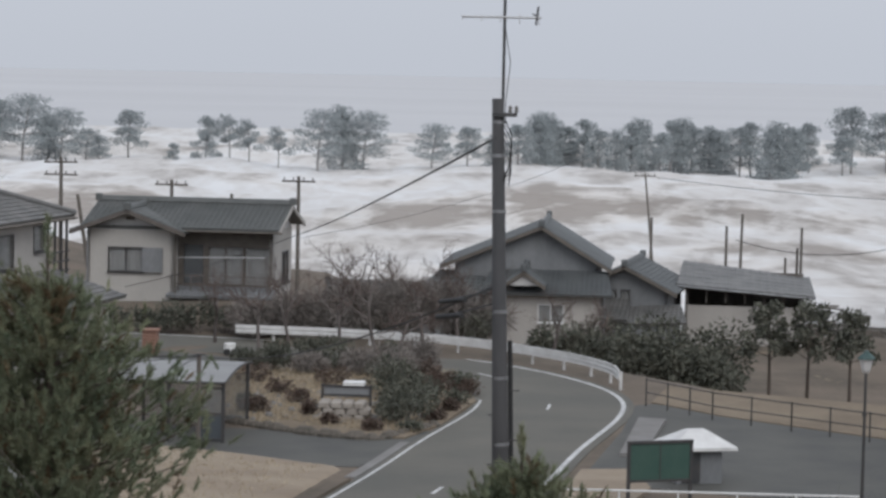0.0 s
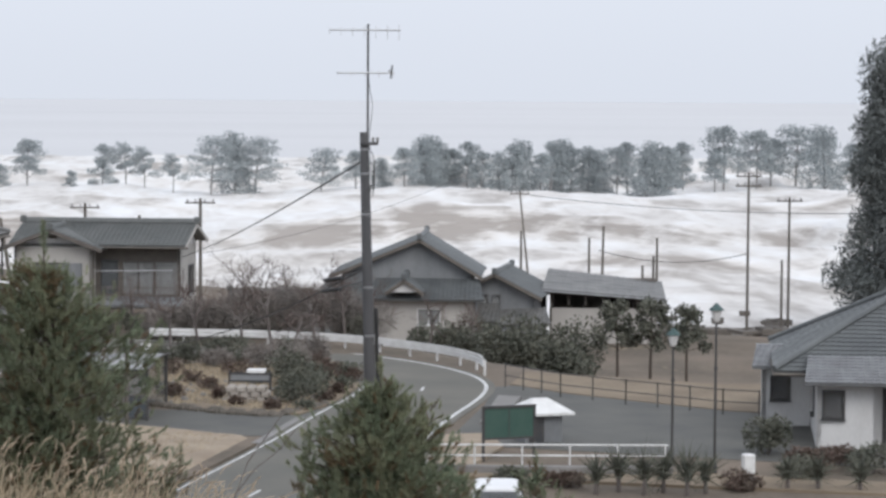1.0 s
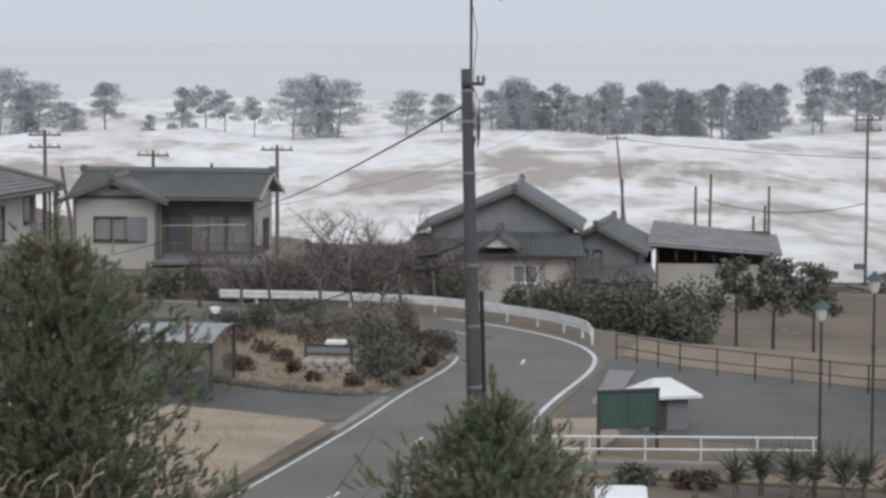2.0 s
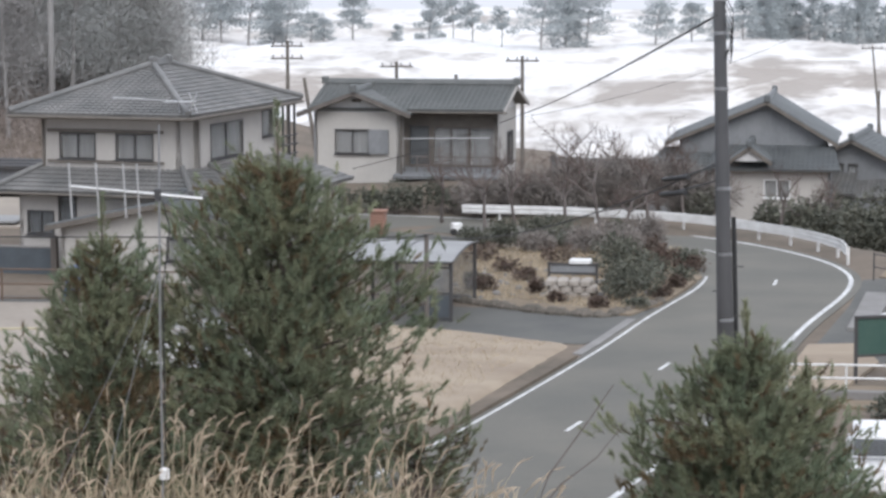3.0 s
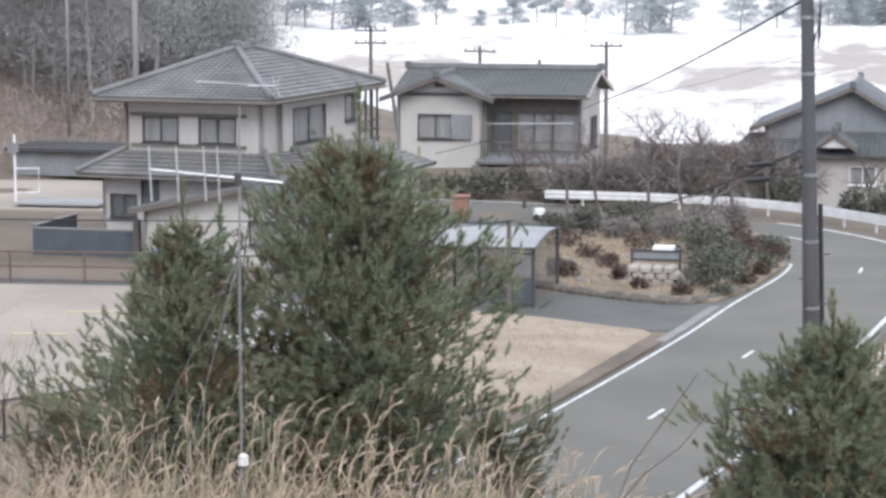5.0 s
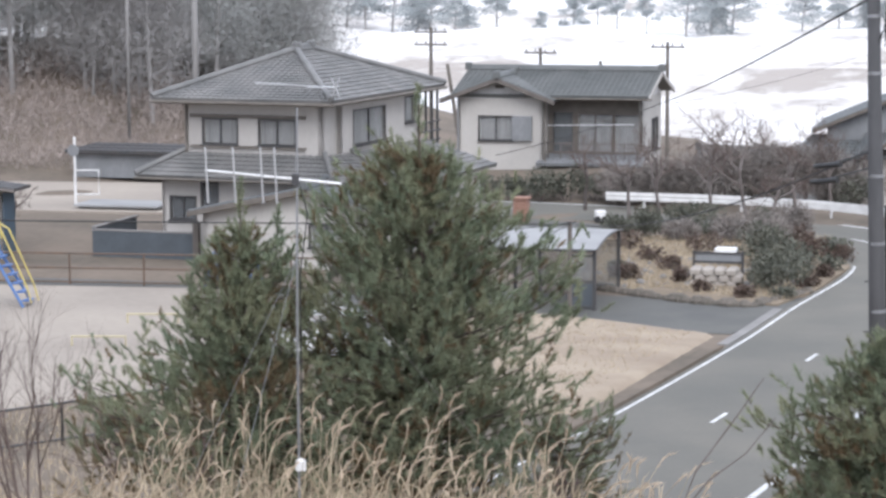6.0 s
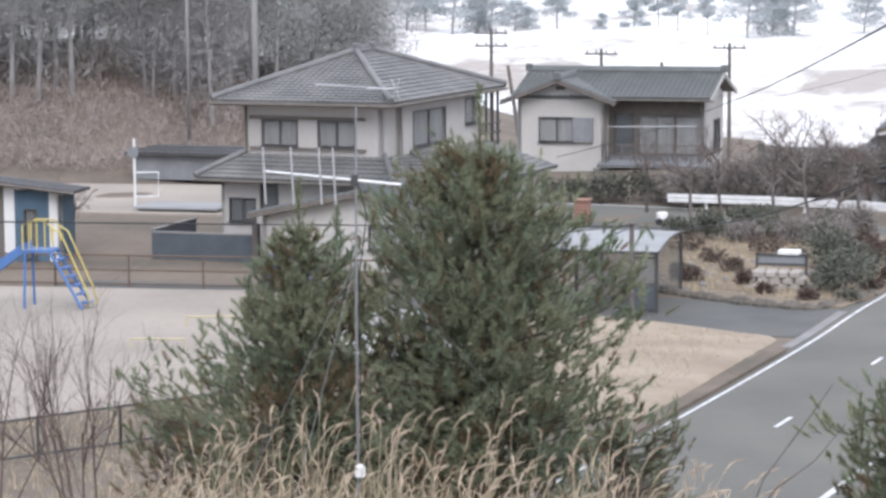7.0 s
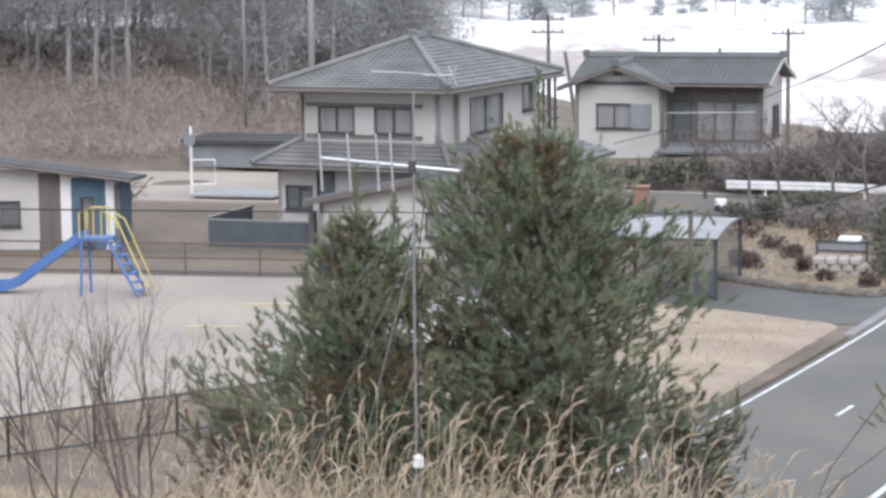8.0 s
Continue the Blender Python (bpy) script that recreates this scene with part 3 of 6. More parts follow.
# the two-storey hipped house beside the playground
h1 = thing("hipped_house", "two-storey grey-beige house with hipped grey tile roofs", "house", (-19.28, 97.67, 0), -13.5)
L1, D1 = 6.1, 9.3
facade(h1, (-L1, 0), (0, 0), 3.6, 6.2, [(0.85, 4.5, 1.5, 0.95, 2), (3.35, 4.5, 1.55, 0.95, 2)], PLASTER)
facade(h1, (0, 0), (0, 1.3), 3.0, 6.2, [], PLASTER)
facade(h1, (0, 1.3), (0.25, 1.3), 3.0, 6.2, [], PLASTER)
facade(h1, (0.25, 1.3), (0.25, D1), 3.0, 6.2, [(1.2, 4.35, 3.2, 1.35, 2), (6.6, 4.9, 1.0, 1.0, 1)], PLASTER)
facade(h1, (0.25, D1), (-L1, D1), 0, 6.2, [], PLASTER)
facade(h1, (-L1, D1), (-L1, 0), 3.0, 6.2, [], PLASTER)
hip_roof(h1, -L1 - 1.0, 0.8, -0.9, D1 + 1.8, 6.3, 8.0, TILE, run=0.7)
part("trim_band", Shape().box(-3.25, -0.06, 5.52, 5.1, 0.12, 0.13), TIMBER, h1)
part("trim_band", Shape().box(-3.25, -0.06, 4.3, 5.1, 0.12, 0.1), TIMBER, h1)
part("downpipe", Shape().tube([(-L1 + 0.1, -0.06, 6.0), (-L1 + 0.1, -0.06, 3.7)], 0.05), TIMBER, h1)
# The slate colour behind these lower panes stands in for dark rooms.
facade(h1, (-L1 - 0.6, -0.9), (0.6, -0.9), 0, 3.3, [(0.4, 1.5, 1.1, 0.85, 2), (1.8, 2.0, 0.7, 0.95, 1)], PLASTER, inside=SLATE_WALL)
facade(h1, (-L1 - 0.6, D1), (-L1 - 0.6, -0.9), 0, 3.3, [], PLASTER)
facade(h1, (0.6, -0.9), (0.6, 1.5), 0, 3.3, [], PLASTER)
facade(h1, (0.6, 1.5), (2.6, 1.5), 0, 2.9, [], PLASTER)
facade(h1, (2.6, 1.5), (2.6, 10.6), 0, 2.9, [], PLASTER)
PENT = "lower pent roof of grey tiles"
part("roof_slope", slope(Shape(), (-L1 - 1.4, -1.65, 3.25), (1.2, -1.65, 3.25), (0.1, -0.02, 4.1), (-L1, -0.02, 4.1)), TILE, h1, PENT)
part("roof_slope", slope(Shape(), (-L1 - 1.4, D1 + 0.6, 3.25), (-L1 - 1.4, -1.65, 3.25), (-L1 - 0.02, -0.02, 4.1), (-L1 - 0.02, D1, 4.1)), TILE, h1, PENT)
part("roof_slope", slope(Shape(), (1.2, -1.65, 3.25), (3.2, 0.7, 2.9), (0.3, 2.2, 4.05), (0.1, -0.02, 4.1)), TILE, h1, PENT)
low = part("roof_slope", slope(Shape(), (3.2, 0.7, 2.9), (3.2, 11.1, 2.9), (0.3, 9.6, 4.05), (0.3, 2.2, 4.05)), TILE, h1, PENT)
for a, b in (((-L1 - 1.4, -1.65, 3.35), (-L1, 0, 4.2)), ((1.2, -1.65, 3.35), (0.1, 0, 4.2)), ((3.2, 0.7, 3.0), (0.3, 2.2, 4.15))):
    part("ridge_cap", Shape().tube([a, b], 0.12, n=8), TILE, low)
gutter(h1, [(-L1 - 1.4, -1.73, 3.15), (1.2, -1.73, 3.15)])
gutter(h1, [(-L1 - 1.0, -0.98, 6.17), (0.8, -0.98, 6.17)])
gutter(h1, [(0.88, -0.9, 6.17), (0.88, D1 + 1.8, 6.17)])
# the back balcony frame on the seaward side
for yy in (9.6, 10.3, 10.9):
    part("balcony_post", Shape().box(0.5, yy, 2.9, 0.09, 0.09, 3.3), DARK_METAL, h1)
for zz in (3.9, 4.3, 4.7):
    part("balcony_rail", Shape().box(0.5, 10.2, zz, 0.07, 2.0, 0.07), DARK_METAL, h1)

# a roof antenna lying on the hipped roof
ra = thing("roof_antenna", "pale television antenna fixed low over the roof tiles", "antenna", (-19.28, 97.67, 0), -13.5)
part("boom", Shape().tube([(-2.6, -0.6, 6.98), (0.9, -0.7, 6.85)], 0.035), ALU, ra)
el = Shape()
for k in range(6):
    el.tube([(-0.1 + k * 0.2, -1.15, 6.87), (-0.1 + k * 0.2, -0.3, 6.87)], 0.018, n=4)
el.tube([(0.75, -0.7, 6.45), (1.1, -0.7, 7.23)], 0.025, n=4).tube([(1.1, -0.7, 6.45), (0.75, -0.7, 7.23)], 0.025, n=4)
part("element_row", el, ALU, ra)
part("mast", Shape().tube([(0.3, -0.69, 6.35), (0.3, -0.69, 6.95)], 0.03), GALV, ra)

# the annexe with a pale gable and its panels, in front of the hipped house
an = thing("annexe", "low annexe with cream walls and a pale sheet gable roof", "annexe", (-18.8, 94.5, 0), -13.5)
facade(an, (-5.0, 0), (2.8, 0), 0, 2.2, [(4.6, 0.9, 1.4, 0.8, 2)], PLASTER_CREAM)
facade(an, (2.8, 0), (2.8, 1.5), 0, 2.2, [], PLASTER_CREAM)
facade(an, (-5.0, 1.5), (-5.0, 0), 0, 2.2, [], PLASTER_CREAM)
gable_wall(an, -5.0, 2.8, 0, 2.2, 3.05, PLASTER_CREAM, apex=-0.4)
gable_roof(an, -5.4, 3.2, -0.5, 1.6, 2.1, 3.15, TILE_BLUE, along="y", ridge_at=-0.4)

yard = thing("yard_wall", "low dark blue-grey wall with a pale coping around a yard", "wall", (-28.6, 97.4, 0), -9)
part("wall_panel", Shape().box(2.2, 0, 0, 4.4, 0.14, 1.05, 0), SLATE_WALL, yard)
part("wall_panel", Shape().box(0, 2.0, 0, 0.14, 4.0, 1.15), SLATE_WALL, yard)
part("coping", Shape().box(2.2, 0, 1.05, 4.5, 0.2, 0.06), CONCRETE, yard)
part("coping", Shape().box(0, 2.1, 1.15, 0.2, 4.2, 0.06), CONCRETE, yard)
part("gate_post", Shape().box(4.5, -0.1, 0, 0.26, 0.26, 1.5, bevel=0.02), DARK_WOOD, yard)

# the cream house with a projecting gable and a glazed verandah
h2 = thing("verandah_house", "cream house with dark green tiled roof and glazed verandah", "house", (-16.9, 127.2, 0.2), -7)
Z2 = 4.25
facade(h2, (-1.2, 0), (3.3, 0), -0.6, Z2, [(1.15, 2.15, 1.75, 1.15, 2)], PLASTER_CREAM)
part("shutter_box", Shape().box(2.22, -0.1, 2.1, 1.05, 0.16, 1.25, bevel=0.02), GREY_WALL, h2)
facade(h2, (3.3, 0), (3.3, 1.0), -0.6, Z2, [], PLASTER_CREAM)
facade(h2, (-1.2, 6.2), (-1.2, 0), -0.6, Z2, [], PLASTER_CREAM)
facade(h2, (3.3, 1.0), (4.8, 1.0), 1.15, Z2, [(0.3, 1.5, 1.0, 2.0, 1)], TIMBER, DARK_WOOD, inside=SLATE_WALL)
facade(h2, (4.8, 1.0), (8.2, 1.0), 1.15, Z2, [(0.1, 1.5, 1.75, 1.9, 2), (2.0, 1.5, 1.25, 1.9, 1)], TIMBER, DARK_WOOD)
facade(h2, (3.3, 1.0), (8.2, 1.0), -0.6, 1.0, [], PLASTER_CREAM)
facade(h2, (8.2, 1.0), (8.2, 6.2), -0.6, Z2, [(2.6, 1.5, 1.6, 1.5, 2)], PLASTER_CREAM, inside=SHRUB_RED)
facade(h2, (8.2, 6.2), (-1.2, 6.2), -0.6, Z2, [], PLASTER_CREAM)
gable_roof(h2, -1.5, 8.75, -0.1, 7.0, Z2 + 0.15, 5.5, TILE_GREEN, along="x", trim=PLASTER)
side_gable(h2, 8.2, 1.0, 6.2, Z2, 5.3, PLASTER_WHITE)
side_gable(h2, -1.0, 1.0, 6.2, Z2, 5.3, PLASTER_WHITE)
gable_wall(h2, -1.2, 3.3, 0.0, Z2 - 0.02, 5.2, PLASTER_WHITE)
gable_roof(h2, -1.9, 4.0, -0.75, 3.2, Z2 - 0.05, 5.3, TILE_GREEN, along="y", trim=DARK_WOOD)
part("gable_vent", Shape().box(1.05, -0.03, 4.75, 0.5, 0.05, 0.18, bevel=0.02), DARK_WOOD, h2)
part("roof_slope", slope(Shape(), (3.0, -0.35, 0.98), (8.6, -0.35, 0.98), (8.4, 0.98, 1.4), (3.2, 0.98, 1.4)), GREY_WALL, h2, "low pent roof over the verandah base")
rail = Shape()
for k in range(8):
    rail.box(3.5 + k * 0.66, 0.2, 1.2, 0.05, 0.05, 0.75)
rail.box(5.8, 0.2, 1.95, 4.8, 0.06, 0.06).box(5.8, 0.2, 1.55, 4.8, 0.04, 0.04)
part("railing", rail, DARK_WOOD, h2)
part("laundry_pole", Shape().tube([(3.4, 0.0, 2.9), (8.0, 0.0, 3.0)], 0.03), ALU, h2)
part("downpipe", Shape().tube([(3.4, -0.08, Z2), (3.4, -0.08, 0)], 0.05), TIMBER, h2)
part("downpipe", Shape().tube([(-1.15, -0.08, Z2), (-1.15, -0.08, 0)], 0.05), GALV, h2)
gutter(h2, [(3.6, -0.2, Z2 + 0.02), (8.9, -0.2, Z2 + 0.02)])


def low_house(name, label, at, turn, w, d, zw, zr, roof_mat, wall_mat, holes=(), along="y", over=0.6):
    h = thing(name, label, "house", at, turn)
    facade(h, (0, 0), (w, 0), 0, zw, list(holes), wall_mat)
    facade(h, (w, 0), (w, d), 0, zw, [], wall_mat)
    facade(h, (w, d), (0, d), 0, zw, [], wall_mat)
    facade(h, (0, d), (0, 0), 0, zw, [], wall_mat)
    gable_roof(h, -over, w + over, -over, d + over, zw - 0.15, zr, roof_mat, along)
    if along == "y":
        gable_wall(h, 0, w, 0, zw, zr - 0.25, wall_mat)
        gable_wall(h, 0, w, d - 0.18, zw, zr - 0.25, wall_mat)
    else:
        side_gable(h, w, 0, d, zw, zr - 0.25, wall_mat)
        side_gable(h, 0.18, 0, d, zw, zr - 0.25, wall_mat)
    return h


# weathered houses on the low ground below the bend
h3 = thing("gabled_house", "weathered grey gabled house on the low ground", "house", (0.7, 144.6, -4.3), -5)
facade(h3, (0, 0), (8.3, 0), 0, 6.2, [(1.2, 4.2, 1.4, 0.8, 2)], GREY_WALL)
facade(h3, (8.3, 0), (8.3, 8), 0, 6.2, [], GREY_WALL)
facade(h3, (8.3, 8), (0, 8), 0, 6.2, [], GREY_WALL)
facade(h3, (0, 8), (0, 0), 0, 6.2, [], GREY_WALL)
gable_wall(h3, 0, 8.3, 0, 6.2, 8.1, GREY_WALL, apex=5.0)
gable_roof(h3, -0.8, 9.0, -0.6, 8.6, 5.9, 8.3, TILE_BLUE, along="y", ridge_at=5.0)
part("roof_slope", slope(Shape(), (1.6, -3.0, 4.6), (9.2, -3.0, 4.6), (8.8, -0.02, 5.75), (2.2, -0.02, 5.75)), TILE_BLUE, h3, "lower grey tiled pent roof")
part("roof_slope", slope(Shape(), (-3.0, -2.0, 3.9), (1.6, -2.0, 3.9), (1.8, 0.5, 5.6), (-0.8, 0.5, 5.6)), TILE_BLUE, h3, "lower grey tiled roof of the wing")
facade(h3, (2.0, -2.4), (8.7, -2.4), 0, 4.6, [(3.0, 3.0, 1.4, 0.95, 2)], PLASTER, WHITE_METAL)
facade(h3, (8.7, -2.4), (8.7, 0), 0, 4.6, [], GREY_WALL)
facade(h3, (-2.6, -1.5), (2.0, -1.5), 0, 3.9, [], GREY_WALL)
gable_roof(h3, 3.0, 5.4, -3.6, -0.4, 5.1, 5.95, TILE_BLUE, along="y")
gable_wall(h3, 3.2, 5.2, -3.4, 5.1, 5.8, PLASTER_WHITE)

low_house("garden_store", "low dark store with a tiled roof among bare trees", (-5.6, 127.5, -2.2), -10, 4.6, 3.6, 2.6, 3.9, TILE, GREY_WALL, along="x")
h4 = low_house("small_gabled_house", "small grey gabled house with a pale attic window", (8.3, 147.5, -4.4), -12, 5.0, 7, 4.6, 6.0, TILE_BLUE, GREY_WALL, [(1.5, 4.0, 0.45, 0.5, 1), (2.3, 4.0, 0.45, 0.5, 1)])
part("roof_slope", slope(Shape(), (-0.8, -2.4, 3.0), (3.0, -2.4, 3.0), (2.8, -0.02, 4.0), (-0.4, -0.02, 4.0)), TILE, h4, "lower grey lean-to roofs")
part("roof_slope", slope(Shape(), (2.4, -1.8, 2.7), (6.4, -1.8, 2.9), (5.8, -0.02, 3.8), (2.6, -0.02, 3.6)), TILE, h4, "lower grey lean-to roofs")
facade(h4, (-0.3, -1.9), (5.6, -1.4), 0, 2.9, [], GREY_WALL)

h5 = thing("open_shed", "long open shed with grey sheet roof and pale lower wall", "shed", (14.5, 149.5, -4.7), -6)
facade(h5, (0, 0), (7.2, 0), 0, 3.8, [], PLASTER)
facade(h5, (7.2, 0), (7.2, 6), 0, 4.0, [], PLASTER)
part("back_wall", Shape().box(3.6, 5.9, 0, 7.2, 0.15, 5.4), DARK_WOOD, h5)
part("side_wall", Shape().box(0.1, 3, 0, 0.15, 6, 5.1), DARK_WOOD, h5)
for k in range(7):
    part("post", Shape().box(0.15 + k * 1.14, 0.1, 4.0, 0.13, 0.13, 1.0 - 0.06 * k), DARK_WOOD, h5)
part("roof_slope", slope(Shape(), (-0.5, -0.7, 5.1), (7.7, -0.7, 4.55), (7.6, 6.2, 5.15), (-0.2, 6.2, 6.0), tile=0.5, row=1.2, lift=0.02), TILE, h5)
part("eave_board", Shape().tube([(-0.5, -0.72, 4.98), (7.7, -0.72, 4.43)], 0.07, n=4), GALV, h5)

# the white bungalow beside the car park
h6 = thing("white_bungalow", "white plastered bungalow with dark grey roofs and porch", "house", (18.5, 77.2, 0), -9)
# Dark wood sheets behind the bungalow's panes imitate its unlit inside.
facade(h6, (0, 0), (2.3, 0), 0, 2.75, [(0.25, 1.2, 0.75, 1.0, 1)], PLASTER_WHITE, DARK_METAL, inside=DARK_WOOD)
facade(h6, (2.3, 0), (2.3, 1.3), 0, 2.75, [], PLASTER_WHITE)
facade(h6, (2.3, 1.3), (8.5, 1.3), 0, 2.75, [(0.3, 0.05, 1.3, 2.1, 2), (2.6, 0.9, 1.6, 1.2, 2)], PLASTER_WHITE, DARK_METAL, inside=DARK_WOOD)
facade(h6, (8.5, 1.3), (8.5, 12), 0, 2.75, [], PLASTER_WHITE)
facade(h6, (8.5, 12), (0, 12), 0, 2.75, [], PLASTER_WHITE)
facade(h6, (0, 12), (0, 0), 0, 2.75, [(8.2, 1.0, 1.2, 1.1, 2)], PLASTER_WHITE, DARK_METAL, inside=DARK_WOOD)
hip_roof(h6, -1.6, 9.4, 1.2, 12.8, 2.8, 5.7, TILE_BLUE)
part("roof_slope", slope(Shape(), (-0.5, -0.8, 2.6), (4.2, -0.8, 2.6), (4.0, 1.9, 3.35), (-0.3, 1.9, 3.35)), GALV, h6, "pale grey porch roofs")
part("roof_slope", slope(Shape(), (-2.4, 6.0, 2.45), (-0.1, 5.6, 2.5), (-0.1, 8.6, 3.1), (-2.2, 8.8, 3.1)), GALV, h6, "pale grey porch roofs")
facade(h6, (-2.0, 6.4), (-0.05, 6.4), 0, 2.45, [(0.4, 1.1, 0.7, 0.9, 1)], PLASTER_WHITE, DARK_METAL, inside=DARK_WOOD)
facade(h6, (-2.0, 8.4), (-2.0, 6.4), 0, 2.45, [], PLASTER_WHITE)
part("porch_post", Shape().box(3.9, -0.4, 0, 0.16, 0.16, 2.6, bevel=0.02), DARK_WOOD, h6)

# the blue and white clubhouse behind the playground
h7 = thing("clubhouse", "low clubhouse of slate blue and white boards", "hut", (-31.95, 96.1, 0), 8)
# The flush DARK_WOOD panel paints a recess's shade; behind panes, a dark room.
for a, w, m in ((-9.2, 6.0, PLASTER), (-3.2, 0.88, DARK_WOOD), (-2.32, 0.42, PLASTER_WHITE), (-1.9, 1.38, BLUE_WALL), (-0.52, 0.52, PLASTER_WHITE)):
    hole = [(4.4, 1.0, 0.8, 0.9, 1)] if m is PLASTER else [(0.42, 0.1, 0.42, 1.95, 1)] if m is BLUE_WALL else []
    facade(h7, (a, 0), (a + w, 0), 0, 2.75 - 0.13 * (a + w), hole, m, DARK_METAL, inside=DARK_WOOD)
facade(h7, (0, 0), (0, 2.8), 0, 2.6, [], BLUE_WALL)
facade(h7, (0, 2.8), (-9.2, 2.8), 0, 2.6, [], BLUE_WALL)
part("roof_slope", slope(Shape(), (-9.7, -0.6, 4.2), (0.6, -0.6, 2.86), (0.6, 3.2, 2.66), (-9.7, 3.2, 4.0), tile=0.4, row=1.3, lift=0.02, roll=0.01), DARK_METAL, h7)
part("eave_board", Shape().tube([(-9.7, -0.62, 4.1), (0.6, -0.62, 2.76)], 0.06, n=4), DARK_WOOD, h7)
part("downpipe", Shape().tube([(-0.06, -0.08, 2.7), (-0.06, -0.08, 0.1)], 0.04), TIMBER, h7)

# ---- street furniture and yard things ----
pole = thing("utility_pole", "tall weathered concrete utility pole with clamps and cable", "utility pole", (0.95, 45.0, 1.2))
part("shaft", Shape().tube([(0.33, 0, -1.2), (0.15, 0, 5), (-0.02, 0, 11.25)], 0.19, 0.105, n=16), CONCRETE_DARK, pole, smooth=True)
for z in (3.5, 5.0, 6.2, 7.4, 9.2, 10.2, 10.8):
    part("clamp", Shape().tube([(0.3 - z * 0.028, 0, z), (0.3 - z * 0.028, 0, z + 0.06)], 0.185 - z * 0.0063, n=16), GALV, pole)
part("crossarm", Shape().box(0.1, -0.12, 10.93, 0.45, 0.07, 0.07, bevel=0.01), DARK_METAL, pole)
for x in (0.2, 0.31):
    part("insulator", Shape().loft([[(x + r * math.cos(k * 0.785), -0.12 + r * math.sin(k * 0.785), 11.0 + z) for k in range(8)] for r, z in ((0.02, 0), (0.045, 0.03), (0.025, 0.06), (0.04, 0.09), (0.015, 0.13))]), CONCRETE, pole)
part("rear_pipe", Shape().tube([(0.5, 0.05, 0), (0.29, 0.05, 6.9)], 0.045), BLACK, pole)
loops = Shape()
for k in range(5):
    loops.tube([(0.1, -0.1, 10.9 - k * 0.12), (0.24, -0.15, 10.6 - k * 0.15), (0.2, -0.1, 10.1 - k * 0.1), (0.1, -0.1, 9.8)], 0.012, n=4)
part("cable_loop", loops, BLACK, pole)
steps = Shape()
for k in range(9):
    steps.tube([(0.2 + (-0.28 if k % 2 else 0.28), 0, 2.4 + k * 0.45), (0.2, 0, 2.4 + k * 0.45)], 0.012, n=4)
part("step_bolt", steps, DARK_METAL, pole)

ta = thing("television_antenna", "tall television antenna mast above the utility pole", "antenna", (1.02, 45.08, 12.0))
part("mast", Shape().tube([(0, 0, -0.4), (0, 0, 3.1)], 0.028), DARK_METAL, ta)
for zb, n, half, w in ((2.95, 7, 0.95, 0.55), (1.9, 5, 0.76, 0.3)):
    part("boom", Shape().tube([(-half, -0.03, zb), (half * 0.85, -0.03, zb)], 0.02, n=5), ALU, ta)
    el = Shape()
    for k in range(n):
        x = -half + k * 1.8 * half / (n - 1)
        el.tube([(x, -0.03, zb - w * (0.2 + 0.3 * k / n)), (x, -0.03, zb + w * (0.1 + 0.15 * k / n))], 0.009, n=4)
    part("element_row", el, ALU, ta)
part("reflector", Shape().tube([(0.56, -0.05, 1.77), (0.6, 0, 2.1)], 0.02, n=5).tube([(0.5, -0.05, 1.97), (0.6, 0, 1.9)], 0.015, n=5), DARK_METAL, ta)
part("guy_cable", Shape().tube([(0.02, 0, 1.7), (0.12, 0, 1.1), (0.05, 0, 0.4), (0.05, 0, 0.0)], 0.01, n=4), BLACK, ta)


def wire(p, q, sag, r, label="black overhead cable sagging between poles"):
    p, q = Vector(p), Vector(q)
    pts = [p.lerp(q, k / 20) - Vector((0, 0, sag * 4 * (k / 20) * (1 - k / 20))) for k in range(21)]
    return tagged(part("overhead_cable", Shape().tube(pts, r, n=5), BLACK), label, "cable", "overhead cables")


def wood_pole(x, y, h, arms, lean=0.0, r=0.14, label="distant wooden power pole with crossarms", turn=0.0):
    p = thing("power_pole", label, "utility pole", (x, y, ground_z(x, y) - 0.3 if y < 160 else -6.6), turn, "distant power poles")
    top = (h * math.sin(radians(lean)), 0, h)
    part("shaft", Shape().tube([(0, 0, 0), top], r, r * 0.7, n=8), TIMBER, p)
    for k in range(arms):
        part("crossarm", Shape().box(top[0] * (1 - 0.07 * k), -0.1, h - 0.35 - k * 0.75, 2.0, 0.1, 0.11), TIMBER, p)
        for x_ in (-0.85, -0.3, 0.3, 0.85):
            part("insulator", Shape().tube([(top[0] + x_, -0.1, h - 0.24 - k * 0.75), (top[0] + x_, -0.1, h - 0.06 - k * 0.75)], 0.05, n=6), CONCRETE, p)
    return p


# ---- overhead lines ----
wire((0.9, 44.9, 11.75), (-7.4, 128, 4.3), 0.15, 0.024)
wire((0.95, 44.9, 9.1), (-7.9, 84, 3.1), 0.5, 0.02)
wire((-7.4, 128, 4.3), (-16, 126.3, 1.6), 0.2, 0.02)
wire((-40, 26.8, 10.0), (-8.0, 83.2, 3.2), 0.15, 0.02, "black cable strung across the playground")
wood_pole(-40, 26.8, 5.4, 0)
wire((-7.9, 84, 3.2), (-12.5, 86, 2.6), 0.1, 0.015)
